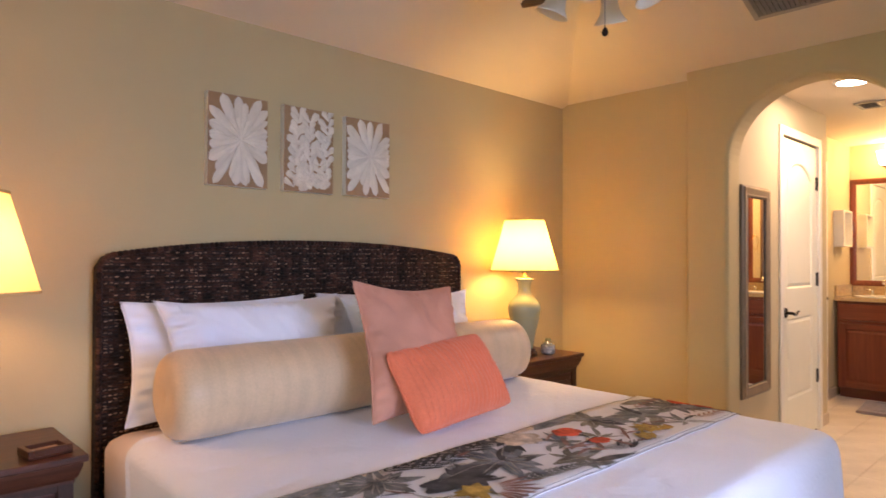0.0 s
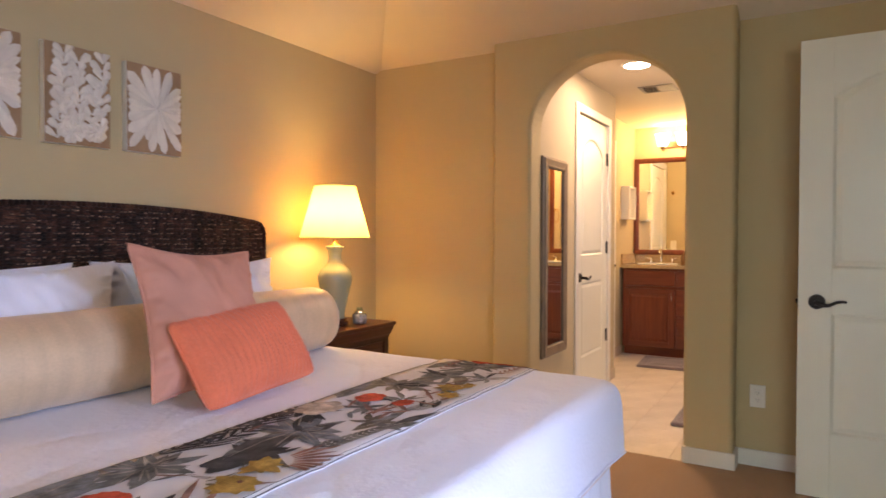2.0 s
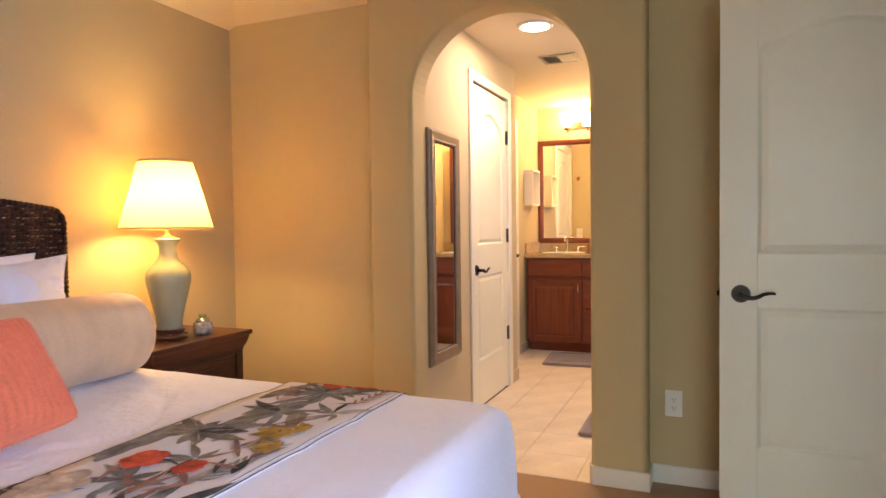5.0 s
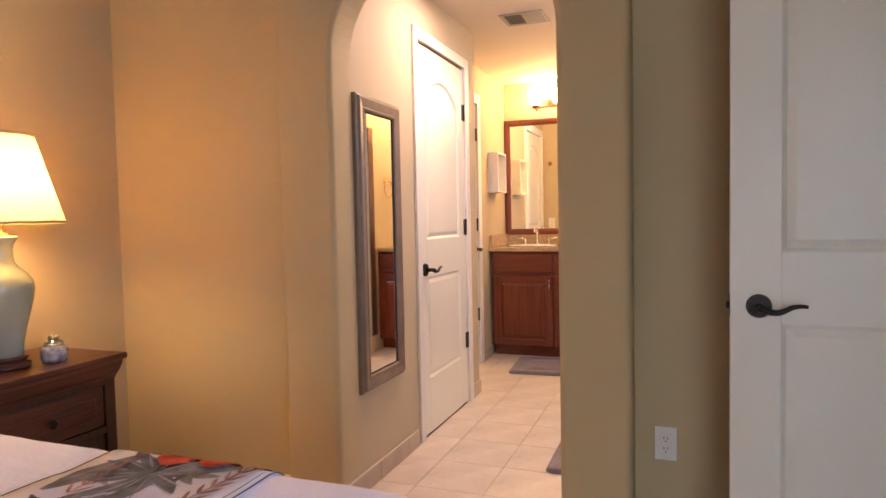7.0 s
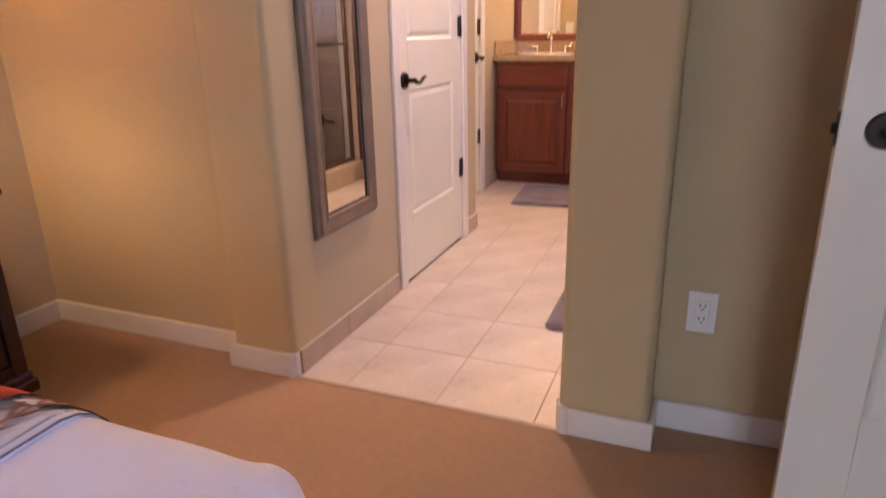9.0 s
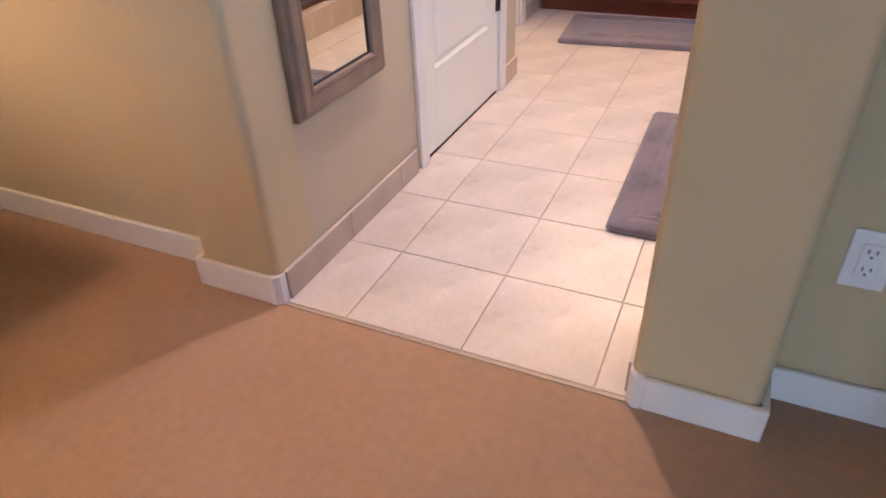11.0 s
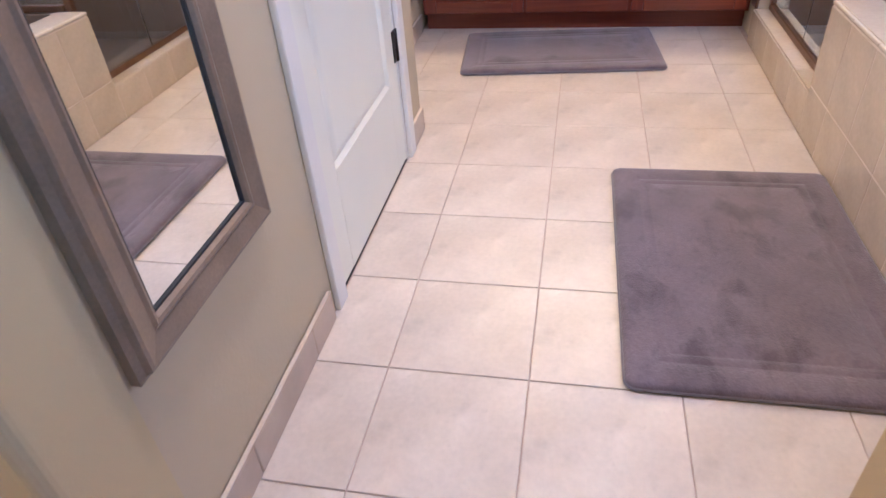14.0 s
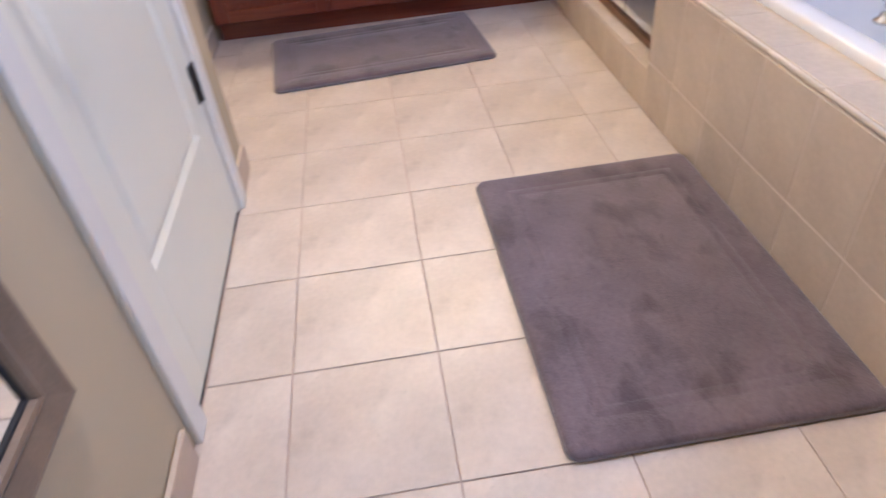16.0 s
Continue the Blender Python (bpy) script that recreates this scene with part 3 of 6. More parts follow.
rr_rings(bm, HWB - 0.06, 0.95, 0.08, [(0, 0.06), (0, 0.30)], 6)
for v in bm.verts:
    v.co.y += 0.03
part("box_spring", bm, M_BED, bed)
# pleated valance
bm = B()
rows = []
o = rr_outline(HWB - 0.035, 0.955, 0.09, 10)
ring = []
for i in range(len(o)):
    p, q = Vector(o[i]), Vector(o[(i + 1) % len(o)])
    k = max(1, int((q - p).length / 0.012))
    ring += [p.lerp(q, j / k) for j in range(k)]
rows = []
for z, am in ((0.345, 0.004), (0.24, 0.008), (0.12, 0.012), (0.012, 0.016)):
    row = []
    for i, p in enumerate(ring):
        nrm = Vector(p).normalized()
        w = am * math.sin(i * 0.62)
        row.append(bm.verts.new((p.x + nrm.x * (w + am), p.y + 0.03 + nrm.y * (w + am), z)))
    row.append(row[0])
    rows.append(row)
grid_faces(bm, rows)
part("bed_skirt", bm, M_SHEET, bed, "pleated white bed skirt", smooth=True)

M_COVER = mat("white_matelasse", (0.79, 0.81, 0.93), 0.85, var=0.02, scale=4, bump=0.9, bscale=70, sheen=0.2, spec=0.2)
bm = B()
rows = []
NS, NU = 250, 180
SMAX, U0, U1 = HWB + 0.245, -0.63, HLB + 0.245
for j in range(NU + 1):
    u = U0 + (U1 - U0) * j / NU
    row = []
    for i in range(NS + 1):
        s = -SMAX + 2 * SMAX * i / NS
        edge = 0.03 * (abs(s) / SMAX) ** 2 if j == 0 else 0
        uu = u - 0.20 * max(0, abs(s) - 0.80) * (1 - j / NU) * -1.2
        lift = 0.0
        if j < 3:
            lift = 0.006 * (1 - abs(j - 1.2) / 1.8)
        pt = drape(s, uu, max(lift, 0))
        free = min(max(abs(uu - (BEDY - 1.2575)) - 0.235, 0) / 0.05, 1)
        top = 1.0 if abs(s) < HWB - 0.1 and uu < HLB - 0.1 else 0.3
        q1 = noise.noise(Vector((s * 34 + uu * 9, uu * 55 - s * 12, 2)))
        q2 = 1 - min(abs(noise.noise(Vector((s * 6 + uu * 4, uu * 9 - s * 5, 8)))) * 7, 1)
        pt.z += free * top * (0.0022 * q1 + 0.0016 * q2 * q2)
        row.append(bm.verts.new(pt))
    rows.append(row)
grid_faces(bm, rows)
bmesh.ops.recalc_face_normals(bm, faces=bm.faces)
cover = part("coverlet", bm, M_COVER, bed, "white quilted coverlet draped over the foot", smooth=True)
sol = cover.modifiers.new("thick", "SOLIDIFY")
sol.thickness, sol.offset = 0.010, -1
# hem of the coverlet
bm = B()
for ss in (-1, 1):
    tube(bm, [drape(ss * (SMAX - 0.004), U0 + 0.05 + (U1 - U0 - 0.06) * i / 60, 0.004) for i in range(61)], 0.005, 6)
tube(bm, [drape(-SMAX + 2 * SMAX * i / 80, U1 - 0.004, 0.004) for i in range(81)], 0.005, 6)
part("hem", bm, M_COVER, cover, smooth=True)

# runner
RU0, RU1 = BEDY - 1.470, BEDY - 1.045
M_RUN = mat("off_white_linen", (0.70, 0.67, 0.68), 0.9, var=0.05, scale=10, bump=0.3, bscale=300, sheen=0.1, spec=0.15)
runner = thing("bed_runner", (BEDX, BEDY, 0), "off-white linen bed runner printed with grey leaves and red flowers", "bed runner")
bm = B()
rows = []
RS_MAX = HWB + 0.215
for j in range(13):
    u = RU0 + (RU1 - RU0) * j / 12
    rows.append([bm.verts.new(drape(-RS_MAX + 2 * RS_MAX * i / 170, u, 0.007)) for i in range(171)])
grid_faces(bm, rows)
bmesh.ops.recalc_face_normals(bm, faces=bm.faces)
cloth = part("cloth", bm, M_RUN, runner, smooth=True)
sol = cloth.modifiers.new("thick", "SOLIDIFY")
sol.thickness, sol.offset = 0.005, -1
bm = B()
for u in (RU0, RU1, RU1 - 0.018):
    tube(bm, [drape(-RS_MAX + 2 * RS_MAX * i / 110, u, 0.007) for i in range(111)], 0.0013 if u != RU1 - 0.018 else 0.0010, 5)
part("piping", bm, mat("grey_piping", (0.045, 0.045, 0.05), 0.9), runner, "grey corded edge", smooth=True)


def clipped_blob(pts, u0, u1):
    """Keeps an outline (s, u) inside the runner, whose print lies 3 cm off the bed's middle."""
    return [(s + 0.029, min(max(u, u0 + 0.0015), u1 - 0.0015)) for s, u in pts]


def print_shapes(name, shapes, material, lift):
    """Flat printed shapes: each a list of (s, u) strips from a spine."""
    bm = B()
    for left, right in shapes:
        left, right = clipped_blob(left, RU0, RU1), clipped_blob(right, RU0, RU1)
        la = [bm.verts.new(drape(s, u, lift)) for s, u in left]
        rb = [bm.verts.new(drape(s, u, lift)) for s, u in right]
        for i in range(len(la) - 1):
            try:
                bm.faces.new((la[i], la[i + 1], rb[i + 1], rb[i]))
            except ValueError:
                pass
    bmesh.ops.recalc_face_normals(bm, faces=bm.faces)
    for f in bm.faces:
        if f.normal.z < 0:
            f.normal_flip()
    tagged(part(name, bm, material, runner), kind="stuff")


def leaf(s, u, ang, ln, wd, curve=0.0, n=9):
    l, r = [], []
    for i in range(n + 1):
        q = i / n
        a = ang + curve * q
        cx, cu = s + ln * q * math.cos(ang + curve * q * 0.5), u + ln * q * math.sin(ang + curve * q * 0.5)
        w = wd * math.sin(math.pi * min(max(q, 0.02), 0.985)) ** 0.75 * (1.15 - 0.5 * q)
        l.append((cx - w * math.sin(a), cu + w * math.cos(a)))
        r.append((cx + w * math.sin(a), cu - w * math.cos(a)))
    return l, r


rl = random.Random(11)
UM = (RU0 + RU1) / 2
dark, mid, ash, teal, olive, rust, red, yellow, pale, bud, rays = ([] for _ in range(11))


def blob(s, u, rad, squash=1.0, n=14):
    """A soft round shape with an uneven outline."""
    l, r = [], []
    k = rl.uniform(0, 40)
    for i in range(n + 1):
        x = -1 + 2 * i / n
        h = math.sqrt(max(1 - x * x, 0.0)) * squash
        l.append((s + rad * x, u + rad * h * (1 + 0.35 * noise.noise(Vector((x * 2.3, k, 0))))))
        r.append((s + rad * x, u - rad * h * (1 + 0.35 * noise.noise(Vector((x * 2.3, k, 5))))))
    return l, r


def star(s, u, tgt, n, ln, wd, rays_too=True):
    """Leaves round one point, with pale ribs between them."""
    a0 = rl.uniform(0, 6.28)
    n, wd = int(n * 0.85), wd * 1.2
    for i in range(n):
        a = a0 + i * 2 * math.pi / n + rl.uniform(-0.28, 0.28)
        q = ln * rl.uniform(0.55, 1.15)
        (tgt if rl.random() < 0.75 else rl.choice((mid, olive, dark))).append(leaf(s, UM + u, a, q, wd * rl.uniform(0.7, 1.2), rl.uniform(-0.7, 0.7)))
        if rays_too:
            rays.append(leaf(s + 0.15 * q * math.cos(a), UM + u + 0.15 * q * math.sin(a), a + rl.uniform(-0.04, 0.04), q * rl.uniform(0.45, 0.75), 0.0028))


def frond(s, u, a, ln, tgt, pair=0.10, wd=0.010, n=11):
    for i in range(n):
        q = i / (n - 1)
        for sd in (-1, 1):
            tgt.append(leaf(s + ln * q * math.cos(a), UM + u + ln * q * math.sin(a), a + sd * 0.7, pair * (1 - 0.4 * q), wd, -sd * 0.3))
    tgt.append(leaf(s, UM + u, a, ln * 1.1, 0.004))


def big_leaf(s, u, a, ln, wd, tgt):
    tgt.append(leaf(s, UM + u, a, ln, wd, rl.uniform(-0.3, 0.3)))
    if tgt is not dark:
        rays.append(leaf(s, UM + u, a, ln * 0.85, 0.0016))


for s, u, a, ln, wd, tgt in (
        (-0.70, -0.20, 2.9, 0.26, 0.060, teal), (-0.74, -0.12, -2.9, 0.26, 0.055, teal), (-0.95, -0.15, 2.2, 0.20, 0.05, teal),
        (-0.56, -0.03, 0.5, 0.20, 0.050, dark), (-0.58, 0.02, -0.1, 0.22, 0.045, dark), (-0.44, -0.05, 0.3, 0.18, 0.050, dark),
        (-0.36, -0.04, 3.0, 0.17, 0.040, mid), (0.12, -0.20, 0.10, 0.30, 0.045, olive), (0.10, -0.17, -0.2, 0.24, 0.035, mid),
        (0.33, -0.14, 0.85, 0.22, 0.034, mid), (0.36, -0.07, 0.15, 0.24, 0.038, olive), (0.30, -0.02, -0.1, 0.24, 0.032, ash),
        (0.50, -0.10, 0.5, 0.20, 0.034, mid), (0.60, 0.02, 2.6, 0.18, 0.030, olive), (0.66, -0.17, 0.2, 0.24, 0.036, olive),
        (-0.16, 0.10, 0.2, 0.24, 0.024, olive), (-0.12, 0.14, 0.5, 0.18, 0.022, mid), (-0.08, 0.17, 0.1, 0.22, 0.020, dark),
        (0.02, 0.10, 0.1, 0.20, 0.018, ash), (0.15, 0.17, -0.3, 0.09, 0.014, dark), (0.87, 0.165, 0.5, 0.08, 0.013, dark), (-0.04, -0.19, -0.6, 0.12, 0.030, olive),
        (0.98, 0.06, 0.4, 0.22, 0.045, mid), (0.92, -0.16, 0.1, 0.22, 0.035, olive), (-1.06, 0.10, 2.7, 0.2, 0.05, mid)):
    big_leaf(s, u, a, ln, wd, tgt)
star(-0.63, -0.13, mid, 17, 0.155, 0.020)
star(-0.61, -0.12, ash, 9, 0.10, 0.012)
star(-0.24, -0.03, teal, 13, 0.190, 0.027)
star(-0.22, -0.02, mid, 9, 0.130, 0.018)
star(-0.08, -0.15, dark, 9, 0.12, 0.013, False)
star(-0.42, 0.02, dark, 11, 0.13, 0.016, False)
star(0.34, -0.10, olive, 11, 0.15, 0.018)
star(0.56, -0.02, mid, 11, 0.15, 0.016, False)
star(0.79, -0.02, mid, 15, 0.18, 0.018)
star(0.82, 0.03, olive, 11, 0.14, 0.014, False)
star(1.02, -0.08, olive, 12, 0.17, 0.018)
star(-1.00, 0.02, mid, 13, 0.17, 0.022)
star(0.05, -0.02, mid, 9, 0.12, 0.012, False)
star(-0.06, 0.09, olive, 9, 0.12, 0.012, False)
star(0.20, 0.02, olive, 9, 0.11, 0.011, False)
star(-0.82, 0.08, dark, 11, 0.15, 0.016, False)
star(0.62, 0.12, ash, 9, 0.12, 0.010, False)
for s, u, a in ((-0.55, -0.19, -0.1), (-0.48, -0.155, 0.05), (-0.34, -0.20, 0.0), (-0.26, -0.165, -0.15)):
    frond(s, u, a, 0.19, dark, 0.105, 0.0080, 6)
frond(0.66, -0.10, -0.1, 0.26, rust, 0.05, 0.004, 8)
frond(0.70, 0.14, 0.1, 0.28, rust, 0.05, 0.005, 9)
frond(-0.90, 0.15, 0.3, 0.18, dark, 0.09, 0.008)
frond(-0.34, 0.12, 0.15, 0.22, mid, 0.06, 0.007)
frond(0.10, 0.13, 0.1, 0.24, ash, 0.05, 0.006)
for i in range(8):
    a = 0.12 + 0.22 * i
    rust.append(leaf(-0.45 + 0.04 * math.cos(a), UM + 0.105 + 0.04 * math.sin(a), a, 0.11 + 0.03 * (i % 2), 0.0085))
for s, u, a, ln, wd in ((-0.74, 0.13, -0.65, 0.16, 0.009), (-0.72, 0.17, -0.5, 0.16, 0.008), (0.23, 0.12, -0.75, 0.16, 0.008), (0.27, 0.06, 0.4, 0.14, 0.007),
                        (-0.02, 0.035, 0.3, 0.13, 0.012), (-0.01, 0.055, -0.2, 0.13, 0.012), (0.01, 0.07, 0.8, 0.10, 0.010), (0.02, 0.03, -0.9, 0.10, 0.012), (0.44, 0.04, 0.5, 0.16, 0.006)):
    rust.append(leaf(s, UM + u, a, ln, wd))
for k in range(5):
    pale.append(blob(-0.03 + 0.042 * math.cos(k * 1.26), UM - 0.135 + 0.034 * math.sin(k * 1.26), 0.048, 0.72))
for k in range(9):
    rays.append(leaf(-0.03, UM - 0.135, k * 0.7, 0.06, 0.0018))
for s, u, tgt, rad in ((0.145, -0.070, red, 0.052), (0.145, 0.060, red, 0.038), (-0.80, -0.03, red, 0.056), (-1.05, 0.14, red, 0.040), (0.876, -0.03, red, 0.048), (0.890, 0.067, red, 0.044)):
    for k in range(5):
        tgt.append(blob(s + rad * 0.5 * math.cos(k * 1.26 + 0.5), UM + u + rad * 0.42 * math.sin(k * 1.26 + 0.5), rad * 0.62, 0.85))
for s, u, rad in ((0.40, 0.095, 0.052), (0.31, 0.135, 0.045), (0.46, 0.13, 0.03), (-0.49, 0.10, 0.052), (-0.60, 0.135, 0.060), (-0.95, -0.10, 0.04)):
    for k in range(8):
        yellow.append(leaf(s, UM + u, k * 0.785 + rl.uniform(-0.2, 0.2), rad * rl.uniform(0.8, 1.35), rad * 0.36))
    yellow.append(blob(s, UM + u, rad * 0.8, 0.8))
    bud.append(blob(s + rad * 0.2, UM + u, rad * 0.12))
for k in range(40):
    rl.choice((rust, dark, olive, mid, mid, ash)).append(leaf(rl.uniform(-1.15, 1.15), UM + rl.uniform(-0.19, 0.19), rl.uniform(0, 6.28), rl.uniform(0.05, 0.12), rl.uniform(0.004, 0.011), rl.uniform(-0.8, 0.8)))


def ink(name, c):
    return mat(name, c, 0.9, var=0.42, scale=22, fine=0.22, island=0.25, spec=0.15)


for i, (nm, sh, c) in enumerate((("ash_leaf_print", ash, (0.36, 0.335, 0.31)), ("olive_leaf_print", olive, (0.20, 0.18, 0.145)), ("grey_leaf_print", mid, (0.19, 0.19, 0.185)), ("teal_leaf_print", teal, (0.20, 0.215, 0.235)), ("dark_leaf_print", dark, (0.070, 0.066, 0.066)),
                                 ("rib_print", rays, (0.36, 0.33, 0.30)), ("pale_print", pale, (0.50, 0.42, 0.34)), ("rust_stem_print", rust, (0.30, 0.17, 0.14)), ("yellow_flower_print", yellow, (0.42, 0.27, 0.07)), ("red_flower_print", red, (0.50, 0.085, 0.045)), ("flower_centre_print", bud, (0.16, 0.07, 0.04)))):
    print_shapes(nm, sh, ink(nm, c), 0.0078 + 0.0006 * i)


# ---- headboard ----
head = thing("headboard", (1.765, 2.655, 0), "tall dark brown woven seagrass headboard with a gently arched top", "headboard")
HW = 0.955


def head_top(x):
    q = abs(x) / HW
    z = 1.318 - 0.068 * q ** 2.2
    r = 0.05
    if abs(x) > HW - r:
        e = (abs(x) - (HW - r)) / r
        z -= r * (1 - math.sqrt(max(1 - e * e, 0)))
    return z


M_GRASS = mat("seagrass_weave", (0.026, 0.011, 0.008), 0.75, var=0.55, scale=14, fine=0.6, island=0.6, bump=0.7, bscale=350, spec=0.25, col2=(0.085, 0.036, 0.022))
blotched(M_GRASS, 1.0, 0.45, 0.5, (16, 1, 1.6))
M_GRASSB = mat("seagrass_backing", (0.018, 0.010, 0.008), 0.85, var=0.3, scale=20)
bm = B()
pts = [(-HW, 0.02)] + [(x, head_top(x) - 0.004) for x in [-HW + 0.0001 + 2 * (HW - 0.0001) * i / 80 for i in range(81)]] + [(HW, 0.02)]
prism(bm, pts, "y", 0.004, 0.06)
part("panel", bm, M_GRASSB, head)
rh = random.Random(5)
verts, faces, hue = [], [], []
pw, ph = 0.0190, 0.0118
nx = int(2 * HW / pw)
for ix in range(nx):
    tint = rh.uniform(-0.002, 0.002)
    for iz in range(90):
        x0 = -HW + ix * pw
        z0 = 0.30 + iz * ph
        if z0 + ph > min(head_top(x0), head_top(x0 + pw)) - 0.002:
            continue
        over = (ix + iz) % 2
        h = 0.012 + rh.uniform(-0.004, 0.004) if over else 0.007 + rh.uniform(-0.003, 0.003)
        jx, jz = rh.uniform(-0.002, 0.002), rh.uniform(-0.002, 0.002)
        base = len(verts)
        hue.append(rh.random() < ((0.62 if iz % 2 else 0.05) + 0.2 * math.sin(ix * 0.9) * math.sin(ix * 0.23)))
        for a in range(4):
            for b in range(4):
                u, v = a / 3, b / 3
                bulge = (math.sin(math.pi * (0.08 + 0.84 * u)) * math.sin(math.pi * (0.10 + 0.80 * v))) ** 0.6
                sc = 0.52 if hue[-1] else 1.0
                verts.append((x0 + jx + pw * (0.5 + sc * (1.28 * u - 0.64)), 0.003 - h * bulge + (0.003 if over else 0), z0 + jz + ph * (0.5 + sc * (0.86 * v - 0.43) + 0.18 * (u - 0.5) * (1 if iz % 2 else -1))))
        for a in range(3):
            for b in range(3):
                i = base + a * 4 + b
                faces.append((i, i + 4, i + 5, i + 1))
me = bpy.data.meshes.new("weave")
me.from_pydata(verts, [], faces)
for p in me.polygons:
    p.use_smooth = True
me.materials.append(M_GRASS)
me.materials.append(mat("seagrass_pale_strand", (0.11, 0.056, 0.038), 0.7, var=0.6, scale=60, fine=0.3, island=0.75, spec=0.25, col2=(0.30, 0.18, 0.12)))
for i, pale_one in enumerate(hue):
    if pale_one:
        for f in me.polygons[i * 9:i * 9 + 9]:
            f.material_index = 1
we = new("weave", me)
we.parent = head
tagged(we, kind="stuff")
bm = B()
edge = [(-HW + 0.004, -0.002, 0.05)] + [(max(min(x, HW - 0.004), -HW + 0.004), -0.002, head_top(x) - 0.006) for x in [-HW + 0.001 + 2 * (HW - 0.001) * i / 90 for i in range(91)]] + [(HW - 0.004, -0.002, 0.05)]
k = 0
for a, b in zip(edge, edge[1:]):
    pa, pb = Vector(a), Vector(b)
    n = max(1, int((pb - pa).length / 0.02))
    for i in range(n):
        p, q = pa.lerp(pb, i / n), pa.lerp(pb, (i + 1.05) / n)
        mid_ = (p + q) / 2
        tube(bm, [p, mid_ + Vector((0, -0.003, 0)), q], 0.010, 7, [0.009, 0.0125, 0.009])
part("border", bm, M_GRASS, head, smooth=True)


# ---- cushions and pillows ----
def cushion_mesh(w, h, t, pinch=0.05, n=30, wr=0.006, seed=0, ribs=0, power=0.5, soft=0.0):
    """A stuffed square cushion, upright in x and z, its face to -y."""
    bm = B()
    rows_f, rows_b = [], []
    for j in range(n + 1):
        v = -1 + 2 * j / n
        rf, rb = [], []
        for i in range(n + 1):
            u = -1 + 2 * i / n
            px = u * w / 2 * (1 - pinch * (1 - v * v) * abs(u) ** 3 * 1.0)
            pz = v * h / 2 * (1 - pinch * (1 - u * u) * abs(v) ** 3 * 1.0)
            px *= 1 - soft * (abs(u * v)) ** 5
            pz *= 1 - soft * (abs(u * v)) ** 5
            th = t / 2 * ((1 - u ** 2) * (1 - v ** 2)) ** power * (1 - 0.12 * u * u)
            nz_ = noise.noise(Vector((px * 7, pz * 7, seed))) + 0.45 * noise.noise(Vector((px * 19 + pz * 6, pz * 15, seed + 3)))
            rad = noise.noise(Vector((math.atan2(v, u) * 3.5, seed * 1.7, 0.3))) * (abs(u * v)) ** 0.8
            th *= 1 + 0.12 * nz_
            d = wr * (nz_ * 0.5 + 1.6 * rad) * (1 - max(abs(u), abs(v)) ** 8)
            e1, e2 = 1 - abs(u), 1 - abs(v)
            run, near = (pz, e1) if e1 < e2 else (px, e2)
            d += wr * 0.6 * noise.noise(Vector((run * 38, seed, 1 if e1 < e2 else 7))) * math.exp(-((near - 0.13) / 0.10) ** 2)
            if ribs:
                d += 0.0062 * abs(math.sin(math.pi * ribs * (u + 1) / 2)) * (1 - max(abs(u), abs(v)) ** 10) + 0.0004 * math.sin(pz * 420 + 3 * noise.noise(Vector((px * 50, pz * 30, 2))))
            rim = i in (0, n) or j in (0, n)
            sag = 0.01 * math.sin(u * 2 + seed)
            f = bm.verts.new((px, -th - d + sag * 0, pz))
            rf.append(f)
            rb.append(f if rim else bm.verts.new((px, th + d * 0.3, pz)))
        rows_f.append(rf)
        rows_b.append(rb)
    grid_faces(bm, rows_f)
    for a, b in zip(rows_b, rows_b[1:]):
        for i in range(n):
            vs = (a[i], b[i], b[i + 1], a[i + 1])
            try:
                bm.faces.new(vs)
            except ValueError:
                pass
    bmesh.ops.recalc_face_normals(bm, faces=bm.faces)
    return bm


def cushion_edge(w, h, pinch, r, soft=0.0):
    bm = B()
    pts = []
    n = 24
    for side in range(4):
        for i in range(n):
            q = -1 + 2 * i / n
            u, v = ((q, -1), (1, q), (-q, 1), (-1, -q))[side]
            c = 1 - soft * abs(u * v) ** 5
            pts.append((c * u * w / 2 * (1 - pinch * (1 - v * v) * abs(u) ** 3), 0, c * v * h / 2 * (1 - pinch * (1 - u * u) * abs(v) ** 3)))
    pts.append(pts[0])
    tube(bm, pts, r, 7)
    return bm


